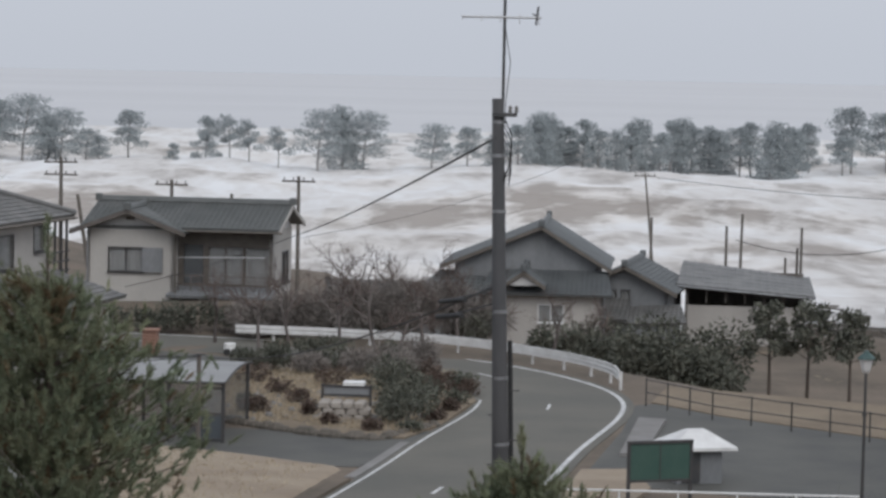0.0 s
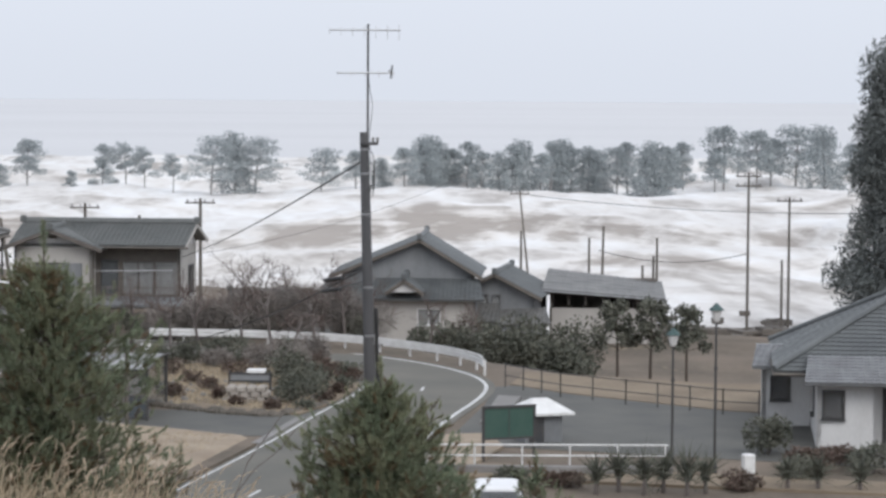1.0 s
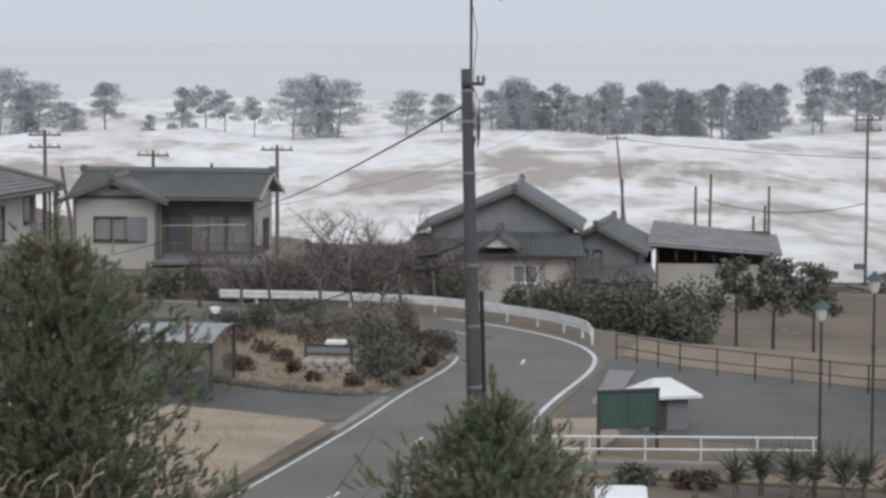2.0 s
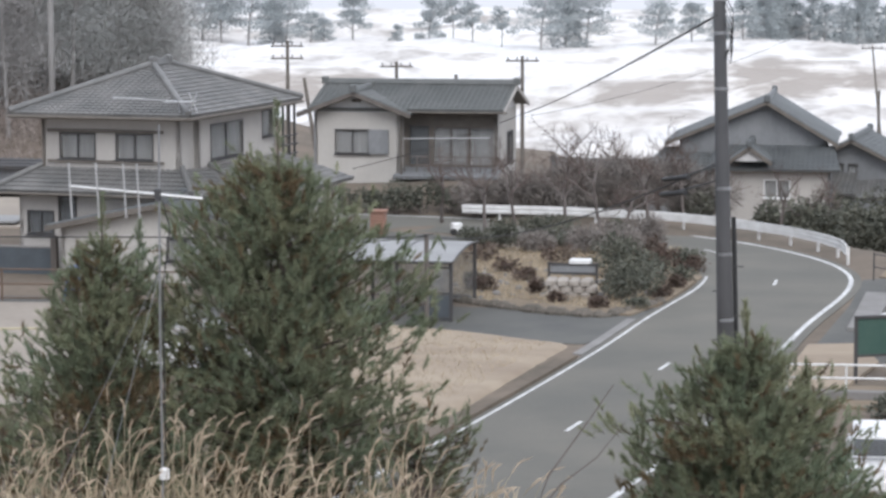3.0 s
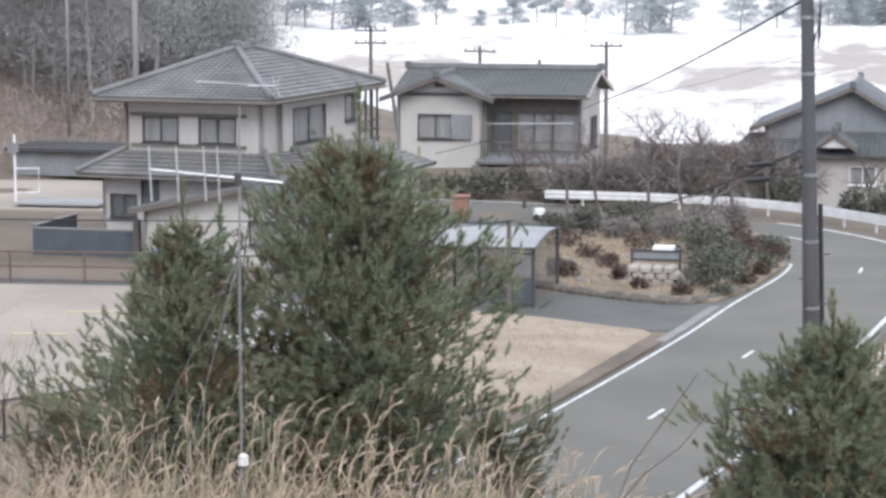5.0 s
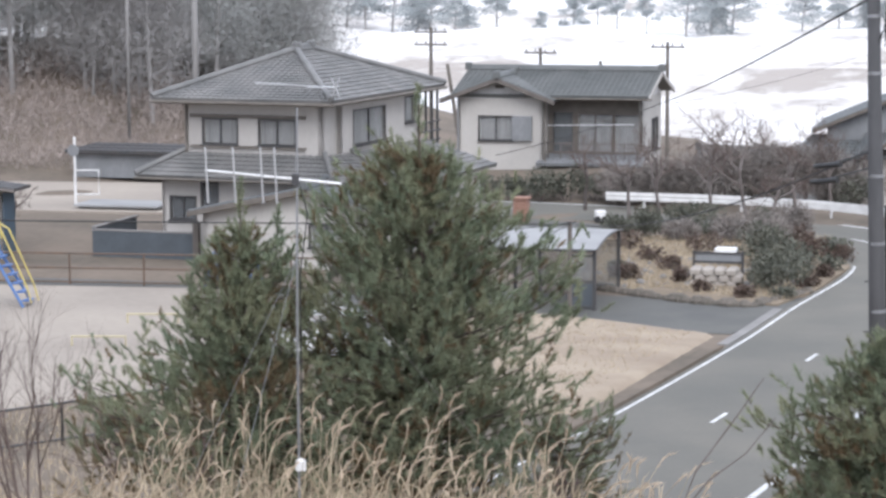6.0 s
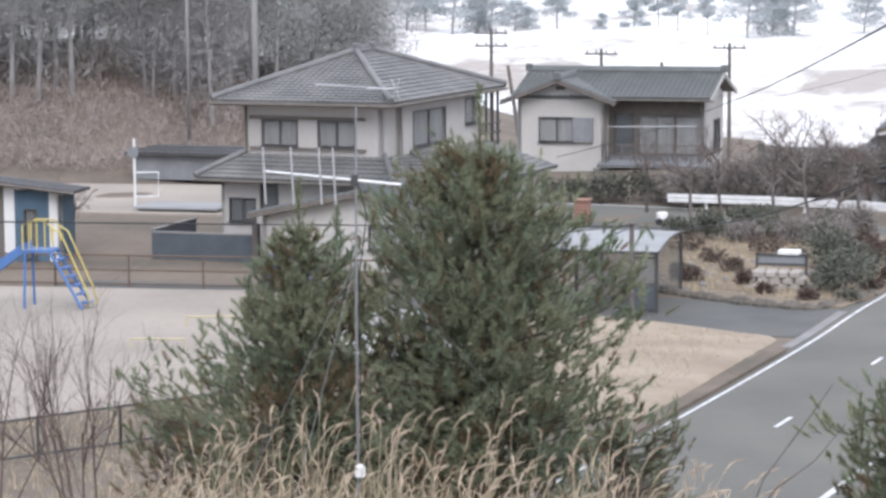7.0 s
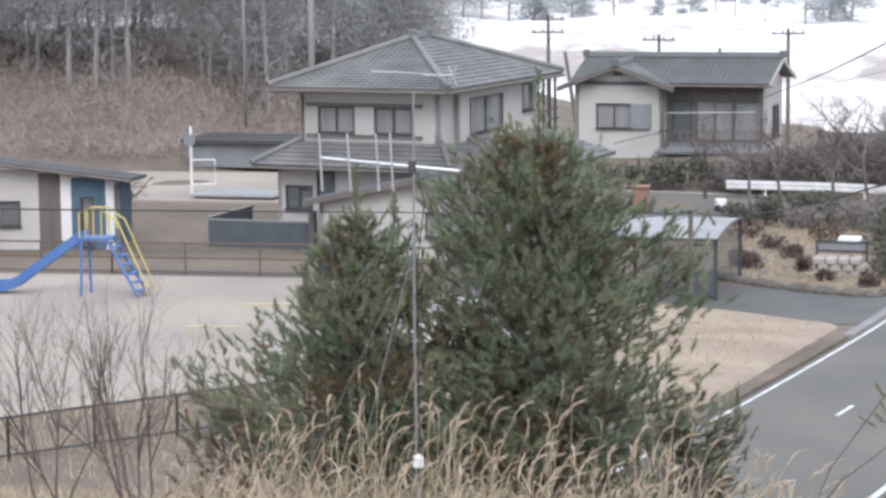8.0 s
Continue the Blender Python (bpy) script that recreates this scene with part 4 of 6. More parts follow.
for dz, x in ((0, 0.25), (-0.27, 0.2)):
    c = tagged(part("cable_closure", Shape().tube([(x + 0.16, 43.6, 8.95 + dz), (x + 0.12, 43.65, 8.95 + dz), (x - 0.24, 44.1, 8.87 + dz), (x - 0.28, 44.2, 8.86 + dz)], 0.05, 0.04, n=8), BLACK), "black cable splice closure hung on a cable", "cable closure", "splice closures")
    wire((0.9, 44.8, 9.05 + dz), (x - 0.3, 44.2, 8.86 + dz), 0.02, 0.016)
for x, y, h, arms, lean in ((-22.9, 150, 7.6, 2, 0), (-20.8, 148, 5.2, 0, -9), (-16.5, 152, 7.6, 1, 0), (-8.7, 150, 9.4, 1, 0), (-13.2, 156, 8.2, 0, 0)):
    wood_pole(x, y, h, arms, lean)
for x, y, h, arms, lean in ((19.6, 232, 10.2, 1, -6), (14.1, 170, 9.7, 0, 0), (19.2, 170, 9.2, 0, 0), (20.2, 171, 10, 0, 1), (23.1, 169, 7.2, 0, 0), (24.3, 170, 9.2, 0, 0), (24.1, 170.5, 7.8, 0, 0), (31.8, 174, 14.0, 2, 0), (34.6, 172, 12.2, 1, 0), (33.9, 171, 7.5, 0, 0)):
    wood_pole(x, y, h, arms, lean, 0.12)
wire((19.6, 232, 3.2), (60, 210, 3.0), 1.0, 0.03)
wire((31.8, 174, 1.2), (20, 171, 1.6), 0.8, 0.03)
wire((-8.7, 150, 2.6), (12, 200, 6.5), 0.8, 0.016)

# tall concrete poles at the wood's edge
for x, y, h, r in ((-30.2, 121, 14.5, 0.17), (-38.9, 140, 12, 0.1)):
    p = thing("concrete_pole", "tall pale concrete pole before the wood", "pole", (x, y, ground_z(x, y) - 0.3), 0, "poles before the wood")
    part("shaft", Shape().tube([(0, 0, 0), (0, 0, h)], r, r * 0.75, n=12), CONCRETE, p, smooth=True)
    part("clamp", Shape().tube([(0, 0, h * 0.8), (0, 0, h * 0.8 + 0.1)], r, n=12), GALV, p)

# the yagi antenna among the reeds
ya = thing("mast_antenna", "television antenna on a thin guyed mast among reeds", "antenna", (-6.7, 32.2, 4.85))
ya.scale = (1.31, 1.31, 1.31)
part("mast", Shape().tube([(0, 0, 0), (0, 0, 2.4), (0.02, 0, 4.45)], 0.013, 0.011, n=8), GALV, ya)
part("boom", Shape().tube([(-0.92, 0, 3.82), (0.46, 0, 3.7)], 0.017, n=6), ALU, ya)
for k, x in enumerate((-0.9, -0.62, -0.34, -0.2)):
    part("element", Shape().tube([(x - 0.012, -0.02, 4.06), (x + 0.012, -0.02, 3.5)], 0.011, n=5), ALU, ya)
part("coupling", Shape().box(0, 0, 3.68, 0.07, 0.07, 0.12, bevel=0.01), DARK_METAL, ya)
part("junction_box", Shape().box(0.03, -0.05, 0.81, 0.1, 0.07, 0.12, bevel=0.02), WHITE_METAL, ya)
part("cable", Shape().tube([(0.05, -0.02, 3.68), (0.12, -0.02, 3.4), (0.04, -0.03, 2.8), (0.04, -0.03, 1.0)], 0.008, n=4), BLACK, ya)
for q in ((-0.7, -0.4, 0.1), (-1.4, 0.6, 0.3), (2.6, 0.4, 0.05)):
    part("guy_wire", Shape().tube([(0, 0, 2.95 if q[0] < 0 else 3.3), q], 0.004 if q[0] < 0 else 0.003, n=4), GALV if q[0] < 0 else TIMBER, ya)


# ---- shelter, boards, fences, play things ----
sh = thing("cycle_shelter", "open shelter with curved milky plastic roof and dark frame", "shelter", (-8.9, 86.2, 0), -6)
arc = [(-1.0 + 5.0 * k / 12, 2.0 + 0.34 * math.sin(math.pi * (0.08 + 0.7 * k / 12))) for k in range(13)]
part("roof", Shape().loft([[(-2.3, y, z), (1.7, y, z), (1.7, y, z + 0.03), (-2.3, y, z + 0.03)] for y, z in arc]), CLEAR_ROOF, sh)
for x in (-2.3, -0.3, 1.7):
    part("roof_rib", Shape().tube([(x, y, z + 0.03) for y, z in arc], 0.035, n=5), DARK_METAL, sh)
part("roof_edge", Shape().tube([(-2.3, -1.0, arc[0][1]), (1.7, -1.0, arc[0][1])], 0.05, n=5), DARK_METAL, sh)
for x in (-2.2, -0.3, 0.75, 1.6):
    part("post", Shape().box(x, -0.85, 0, 0.11, 0.11, 2.05), DARK_METAL, sh)
for x in (-2.2, 1.6):
    part("post", Shape().box(x, 3.7, 0, 0.11, 0.11, 2.2), DARK_METAL, sh)
for z in (0.08, 0.95, 1.85):
    part("rail", Shape().box(1.17, -0.85, z, 0.9, 0.08, 0.08), DARK_METAL, sh)
part("side_panel", Shape().box(1.17, -0.87, 1.05, 0.75, 0.02, 0.78), GLASS, sh)
part("side_panel", Shape().box(1.17, -0.87, 0.17, 0.75, 0.02, 0.76), SLATE_WALL, sh)
part("back_panel", Shape().box(-0.3, 3.7, 0.2, 3.7, 0.03, 1.7), GLASS, sh)
sp = thing("stub_pole", "short dark service pole beside the shelter", "pole", (-8.05, 83.2, 0))
part("shaft", Shape().tube([(0, 0, 0), (0, 0, 3.25)], 0.085, 0.075, n=10), DARK_WOOD, sp)
part("cap", Shape().tube([(0, 0, 3.25), (0, 0, 3.3)], 0.1, n=10), DARK_METAL, sp)

nb = thing("notice_board", "green notice board in a dark frame on two posts", "notice board", (6.6, 74.3, 0), 18)
for x in (-1.0, 1.0):
    part("post", Shape().box(x, 0, -0.1, 0.09, 0.09, 2.1), DARK_METAL, nb)
part("board", Shape().box(0, 0.0, 0.85, 1.9, 0.05, 1.08), GREEN_BOARD, nb)
part("frame_rail", Shape().box(0, -0.01, 1.93, 2.1, 0.12, 0.09), DARK_METAL, nb)
part("frame_rail", Shape().box(0, -0.01, 0.78, 2.0, 0.09, 0.07), DARK_METAL, nb)
part("divider", Shape().box(0.0, -0.03, 0.85, 0.03, 0.02, 1.08), DARK_METAL, nb)
hut = thing("small_hut", "small low hut with a pale hipped cap roof", "hut", (8.1, 79.2, 0), 14)
part("wall", Shape().box(0, 0, 0, 1.5, 1.2, 1.15, bevel=0.02), GREY_WALL, hut)
part("roof", Shape().loft([[(-1.1, -0.9, 1.1), (1.15, -0.9, 1.1), (1.15, 0.9, 1.1), (-1.1, 0.9, 1.1)], [(-1.1, -0.9, 1.2), (1.15, -0.9, 1.2), (1.15, 0.9, 1.2), (-1.1, 0.9, 1.2)], [(-0.25, -0.15, 1.68), (0.35, -0.15, 1.68), (0.35, 0.15, 1.68), (-0.25, 0.15, 1.68)]]), WHITE_METAL, hut)
part("door", Shape().box(-0.3, -0.62, 0.05, 0.6, 0.05, 0.95), DARK_METAL, hut)

hr = thing("handrail", "low white tubular handrail beside the car park", "railing", (3.4, 71.3, 0), -4)
for z in (0.62, 1.0):
    part("rail", Shape().tube([(0, 0, z), (8.6, 0, z + 0.05)], 0.035, n=6), WHITE_METAL, hr)
for k in range(6):
    part("post", Shape().tube([(0.1 + k * 1.68, 0, 0), (0.1 + k * 1.68, 0, 1.0)], 0.03, n=6), WHITE_METAL, hr)
rk = part("low_wall", Shape().box(7.6, 70.6, 0, 9.0, 0.3, 0.35, -4, 0.03), CONCRETE)
tagged(rk, "low concrete retaining kerb under the handrail", "kerb", kind="structure")


def street_lamp(x, y, h):
    p = thing("street_lamp", "slender dark street lamp with a verdigris lantern", "street lamp", (x, y, 0), 0, "lamps at the car park")
    part("post", Shape().tube([(0, 0, 0), (0, 0, 0.7), (0, 0, h - 0.6)], 0.065, 0.04, n=10), DARK_METAL, p)
    part("base", Shape().tube([(0, 0, 0), (0, 0, 0.5)], 0.11, 0.08, n=10), DARK_METAL, p)
    part("collar", Shape().tube([(0, 0, h * 0.62), (0, 0, h * 0.62 + 0.12)], 0.07, n=10), DARK_METAL, p)
    lan = part("lantern", Shape().loft([[(r * math.cos(k * math.tau / 6), r * math.sin(k * math.tau / 6), z) for k in range(6)] for r, z in ((0.06, h - 0.62), (0.12, h - 0.55), (0.2, h - 0.2))]), PLASTER_WHITE, p, "milky glass lantern")
    part("cap", Shape().loft([[(r * math.cos(k * math.tau / 6), r * math.sin(k * math.tau / 6), z) for k in range(6)] for r, z in ((0.27, h - 0.2), (0.25, h - 0.15), (0.1, h - 0.02), (0.03, h + 0.06))]), LAMP_GREEN, lan)


street_lamp(12.4, 72.8, 4.95)
street_lamp(13.6, 70.5, 6.05)

pb = thing("white_box", "small white roadside cabinet", "cabinet", (14.6, 69.3, 0), 8)
part("body", Shape().box(0, 0, 0.1, 0.42, 0.35, 0.85, bevel=0.04), WHITE_METAL, pb)
part("plinth", Shape().box(0, 0, 0, 0.36, 0.3, 0.1), CONCRETE, pb)

GR = spline([(7.25, 101.6), (7.0, 104.0), (5.6, 107.4), (3.0, 111.0), (0.0, 113.7), (-4, 115.4), (-7, 116.1), (-9.6, 116.5)])
gr = thing("guard_rail", "white steel guard rail around the outside of the bend", "guard rail")
part("beam", Shape().loft([[(p.x, p.y, 0.42), (p.x + 0.03, p.y - 0.03, 0.5), (p.x, p.y, 0.6), (p.x + 0.03, p.y - 0.03, 0.68), (p.x, p.y, 0.82), (p.x + 0.06, p.y + 0.05, 0.82), (p.x + 0.06, p.y + 0.05, 0.42)] for p in GR]), WHITE_METAL, gr)
for p in GR[::3]:
    part("post", Shape().tube([(p.x + 0.1, p.y + 0.1, 0), (p.x + 0.1, p.y + 0.1, 0.74)], 0.06, n=8), WHITE_METAL, gr)


def fence(name, label, pts, h, rails, material, gap=2.0, r=0.035):
    f = thing(name, label, "fence")
    for a, b in zip(pts, pts[1:]):
        a, b = Vector(a), Vector(b)
        n = max(1, round((b - a).length / gap))
        for k in range(n + 1):
            p = a.lerp(b, k / n)
            z = max(0, ground_z(p.x, p.y))
            part("post", Shape().tube([(p.x, p.y, z - 0.1), (p.x, p.y, z + h)], r * 1.2, n=6), material, f)
        for z in rails:
            part("rail", Shape().tube([(a.x, a.y, z), (b.x, b.y, z)], r, n=6), material, f)
    return f


fence("playground_fence", "rusty brown tubular fence along the playground", [(-52, 89.2), (-30, 89.3), (-21.5, 89.2), (-16, 88.6)], 1.22, (0.12, 0.64, 1.18), RUSTY, 2.7)
fence("playground_fence", "rusty brown tubular fence below the slope", [(-26.0, 53.8), (-22.06, 57.7), (-18.85, 61.05), (-16.4, 63.6)], 1.1, (0.15, 1.08), DARK_METAL, 2.3)
fence("car_park_fence", "dark wire fence on thin posts behind the car park", [(8.0, 96.9), (10.2, 93.3), (12.8, 90.7), (16.5, 87.3), (25, 83.6)], 1.1, (0.55, 1.05), DARK_METAL, 1.5, 0.025)

sl = thing("playground_slide", "blue playground slide with yellow guard rails", "slide", (-28.7, 84.0, 0.03), -2)
sl.scale = (1.15, 1.0, 1.2)
part("platform", Shape().box(0, 0, 1.62, 0.95, 0.8, 0.09, bevel=0.02), BLUE, sl)
for x, y in ((-0.4, -0.35), (-0.4, 0.35), (0.4, -0.35), (0.4, 0.35)):
    part("leg", Shape().tube([(x, y, 1.62), (x * 1.3 + (0.9 if x > 0 else 0.1), y * 1.4, 0)], 0.045, n=6), BLUE, sl)
chute = [(-0.4, 1.68), (-0.65, 1.54), (-2.6, 0.26), (-2.95, 0.13), (-3.45, 0.11)]
part("chute", Shape().loft([[(x, -0.3, z + 0.24), (x, -0.26, z), (x, 0.26, z), (x, 0.3, z + 0.24), (x, 0.3, z - 0.06), (x, -0.3, z - 0.06)] for x, z in chute]), BLUE, sl)
for y in (-0.4, 0.4):
    part("guard_rail", Shape().tube([(-0.45, y, 1.7), (-0.45, y, 2.4), (-0.3, y, 2.52), (0.3, y, 2.52), (0.45, y, 2.4), (0.5, y, 1.9)], 0.03, n=6), YELLOW, sl)
    for x in (-0.25, 0.0, 0.25):
        part("rail_bar", Shape().tube([(x, y, 1.7), (x, y, 2.5)], 0.02, n=5), YELLOW, sl)
for y in (-0.36, 0.36):
    part("stair_rail", Shape().tube([(0.45, y, 2.35), (0.75, y, 2.2), (1.5, y, 0.6), (1.65, y, 0.1)], 0.03, n=6), YELLOW, sl)
for k in range(6):
    part("stair_tread", Shape().box(0.62 + k * 0.16, 0, 1.4 - k * 0.25, 0.2, 0.62, 0.04), BLUE, sl)

cl = thing("climbing_frame", "blue tubular climbing frame on the playground", "climbing frame", (-21.1, 89.9, 0), -8)
for x in (-0.9, 0.9):
    part("arch", Shape().tube([(x, -0.6, 0), (x * 0.8, -0.3, 1.2), (x * 0.8, 0.3, 1.2), (x, 0.6, 0)], 0.05, n=6), BLUE, cl)
for z, w in ((1.2, 0.3), (0.8, 0.42), (0.4, 0.5)):
    part("bar", Shape().tube([(-0.78, -w, z), (0.78, -w, z)], 0.035, n=6), BLUE, cl)
for x, y, w in ((-21.7, 80.6, 1.7), (-22.2, 75.9, 1.7)):
    b = thing("low_bar", "low pale yellow play bar on the sandy court", "play bar", (x, y, 0.03), 6, "low play bars")
    part("rail", Shape().tube([(-w / 2, 0, 0.3), (w / 2, 0, 0.3)], 0.035, n=6), FADED_YELLOW, b)
    for k in (-1, 1):
        part("post", Shape().tube([(k * w / 2, 0, 0), (k * w / 2, 0, 0.32)], 0.035, n=6), FADED_YELLOW, b)

goal = thing("ball_post", "white post with a small frame beyond the playground", "post", (-34.7, 115.2, ground_z(-34.7, 115.2)))
part("post", Shape().tube([(0, 0, -0.1), (0, 0, 3.35)], 0.06, n=8), WHITE_METAL, goal)
part("frame", Shape().tube([(0, 0, 1.75), (1.1, 0.2, 1.75), (1.1, 0.2, 0.6), (0, 0, 0.6)], 0.04, n=6), WHITE_METAL, goal)
part("disc", Shape().tube([(-0.05, -0.08, 2.7), (-0.05, -0.03, 2.7)], 0.28, n=14), GALV, goal)
plot("bright_yard", [(-41, 113), (-29.5, 112.5), (-28, 115), (-30, 126), (-42, 126), (-44, 118)], SAND, 0.06, "pale dry yard beyond the fence", "yard")
lw = thing("long_shed", "long low grey shed under the hill", "shed", (-37.0, 129.5, 0.3), -8)
part("wall", Shape().box(3, 0, -0.2, 9, 3, 1.35), GREY_WALL, lw)
part("roof", slope(Shape(), (-1.8, -1.9, 1.22), (7.8, -1.9, 1.22), (7.6, 1.7, 1.35), (-1.6, 1.7, 1.35), tile=0.4, row=1.2), DARK_METAL, lw)
tr = thing("flat_trailer", "low flat pale-topped platform in the yard", "platform", (-32.1, 114.5, 0.06), -6)
part("top", Shape().box(0, 0, 0.12, 4.2, 2.4, 0.1, bevel=0.02), CLEAR_ROOF, tr)
part("base", Shape().box(0, 0, 0, 3.8, 2.0, 0.12), CONCRETE, tr)

mo = thing("stone_enclosure", "small pale stone enclosure with a white cap", "enclosure", (-3.5, 91.6, 0), -6)
random.seed(515)
for row in range(3):
    for col in range(4):
        part("stone", Shape().box(-0.66 + col * 0.44 + (0.1 if row % 2 else -0.06), random.uniform(-0.04, 0.04), row * 0.24, random.uniform(0.38, 0.43), 0.9, 0.23, random.uniform(-3, 3), 0.06), FIELD_STONE, mo)
for x in (-0.9, 0.9):
    part("frame_post", Shape().box(x, 0.45, 0, 0.08, 0.08, 1.25), DARK_METAL, mo)
for z in (0.8, 1.15):
    part("frame_rail", Shape().box(0, 0.45, z, 1.8, 0.06, 0.07), DARK_METAL, mo)
part("fence_panel", Shape().box(0, 0.5, 0.78, 1.7, 0.04, 0.36, bevel=0.01), GREY_WALL, mo)
part("cap", Shape().box(0.25, 0.7, 1.2, 0.8, 0.6, 0.14, bevel=0.03), WHITE_METAL, mo)
ch = thing("brick_chimney", "small red brick incinerator chimney in a garden", "chimney", (-12.9, 111.0, 0), -5)
for k in range(7):
    part("brick_course", Shape().box(0, 0, k * 0.15, 0.68 - 0.01 * k, 0.68 - 0.01 * k, 0.14, bevel=0.01), BRICK_RED, ch)
part("cap", Shape().box(0, 0, 1.05, 0.76, 0.76, 0.08, bevel=0.01), BRICK_RED, ch)
bx = thing("white_machine", "small white farm machine beside the garden", "machine", (-9.4, 111.2, 0), 20)
bx.scale = (0.7, 0.7, 0.7)
part("body", Shape().box(0, 0, 0.3, 0.7, 0.45, 0.5, bevel=0.08), WHITE_METAL, bx)
for x in (-0.25, 0.25):
    part("wheel", Shape().tube([(x, -0.28, 0.22), (x, -0.2, 0.22)], 0.22, n=12), BLACK, bx)

rocks = Shape()
for k in range(46):
    t = k / 45
    x, y = (-7.6 + 7.4 * t, 90.2 - 3.6 * math.sin(min(1, t * 1.25) * math.pi * 0.5) + (3.6 * max(0, t - 0.75) * 4))
    rr = random.uniform(0.12, 0.3)
    rocks.loft([[(x + rr * f * math.cos(a * math.tau / 7) * random.uniform(0.8, 1.15), y + rr * f * math.sin(a * math.tau / 7) * random.uniform(0.8, 1.1), z * rr) for a in range(7)] for f, z in ((1, -0.3), (1.05, 0.4), (0.55, 0.95))])
tagged(part("border_stones", rocks, MOSSY), "rough brown stones bordering the garden", "stones", kind="stuff")
plot("garden_bed", [(-8.2, 91.0), (-5.8, 88.5), (-3.2, 87.2), (-1.2, 86.9), (0.1, 90.6), (1.4, 97), (1.0, 102), (-2, 107), (-9, 106)], FIELD, 0.08, "dry brown garden bed beside the bend", "garden")
plot("paved_yard", [(-14.5, 106), (-9.5, 104.5), (-9, 110), (-13.5, 112.5)], ASPHALT_OLD, 0.05, "grey yard in front of the hedge", "yard")


def car(label, at, turn):
    c = thing("car", label, "car", at, turn, "parked cars")
    prof = [(-2.0, 0.35, 0.72), (-1.95, 0.8, 0.8), (-1.35, 0.98, 0.82), (1.3, 0.98, 0.83), (1.85, 0.9, 0.8), (1.98, 0.45, 0.74)]
    part("body", Shape().loft([[(-w, y, 0.28), (w, y, 0.28), (w, y, z - 0.14), (w * 0.93, y, z), (-w * 0.93, y, z), (-w, y, z - 0.14)] for y, z, w in prof]), CAR_PAINT, c, smooth=False)
    part("cabin", Shape().loft([[(-w, y0, z), (w, y0, z), (w, y1, z), (-w, y1, z)] for w, y0, y1, z in ((0.77, -1.75, 1.1, 0.96), (0.66, -1.4, 0.55, 1.42))]), GLASS, c)
    part("roof", Shape().loft([[(-w, y0, z), (w, y0, z), (w, y1, z), (-w, y1, z)] for w, y0, y1, z in ((0.67, -1.42, 0.58, 1.41), (0.66, -1.4, 0.55, 1.47), (0.5, -1.2, 0.35, 1.53))]), CAR_PAINT, c)
    part("dashboard", Shape().box(0, -0.2, 0.9, 1.3, 2.2, 0.12), BLACK, c)
    for x in (-0.72, 0.72):
        for y in (-1.2, 1.25):
            wh = part("wheel", Shape().tube([(x - 0.09, y, 0.3), (x + 0.09, y, 0.3)], 0.3, n=14), BLACK, c)
            part("rim", Shape().tube([(x - 0.1, y, 0.3), (x + 0.1, y, 0.3)], 0.18, n=12), ALU, wh)
        part("tail_light", Shape().box(x * 0.88, -1.99, 0.62, 0.22, 0.08, 0.16, bevel=0.02), SHRUB_RED, c, "dark red tail light")
    part("bumper", Shape().box(0, -2.0, 0.3, 1.5, 0.14, 0.26, bevel=0.05), CAR_PAINT, c)
    return c


car("white small car parked at the roadside", (5.2, 59.6, 0.03), -4)
car("white car half hidden behind the pine", (-14.4, 74.5, 0.03), 70)


# ---- plants ----
def leaf(s, p, d, length, width):
    """A narrow leaf from p along d."""
    side = d.cross(Vector((random.uniform(-1, 1), random.uniform(-1, 1), random.uniform(-1, 1))))
    if side.length < 1e-3:
        return
    side = side.normalized() * width
    k = len(s.v)
    s.v += [tuple(p - side), tuple(p + side), tuple(p + d * length)]
    s.f.append((k, k + 1, k + 2))


def rnd(spread=1.0):
    return Vector((random.gauss(0, 1), random.gauss(0, 1), random.gauss(0, 1))) * spread


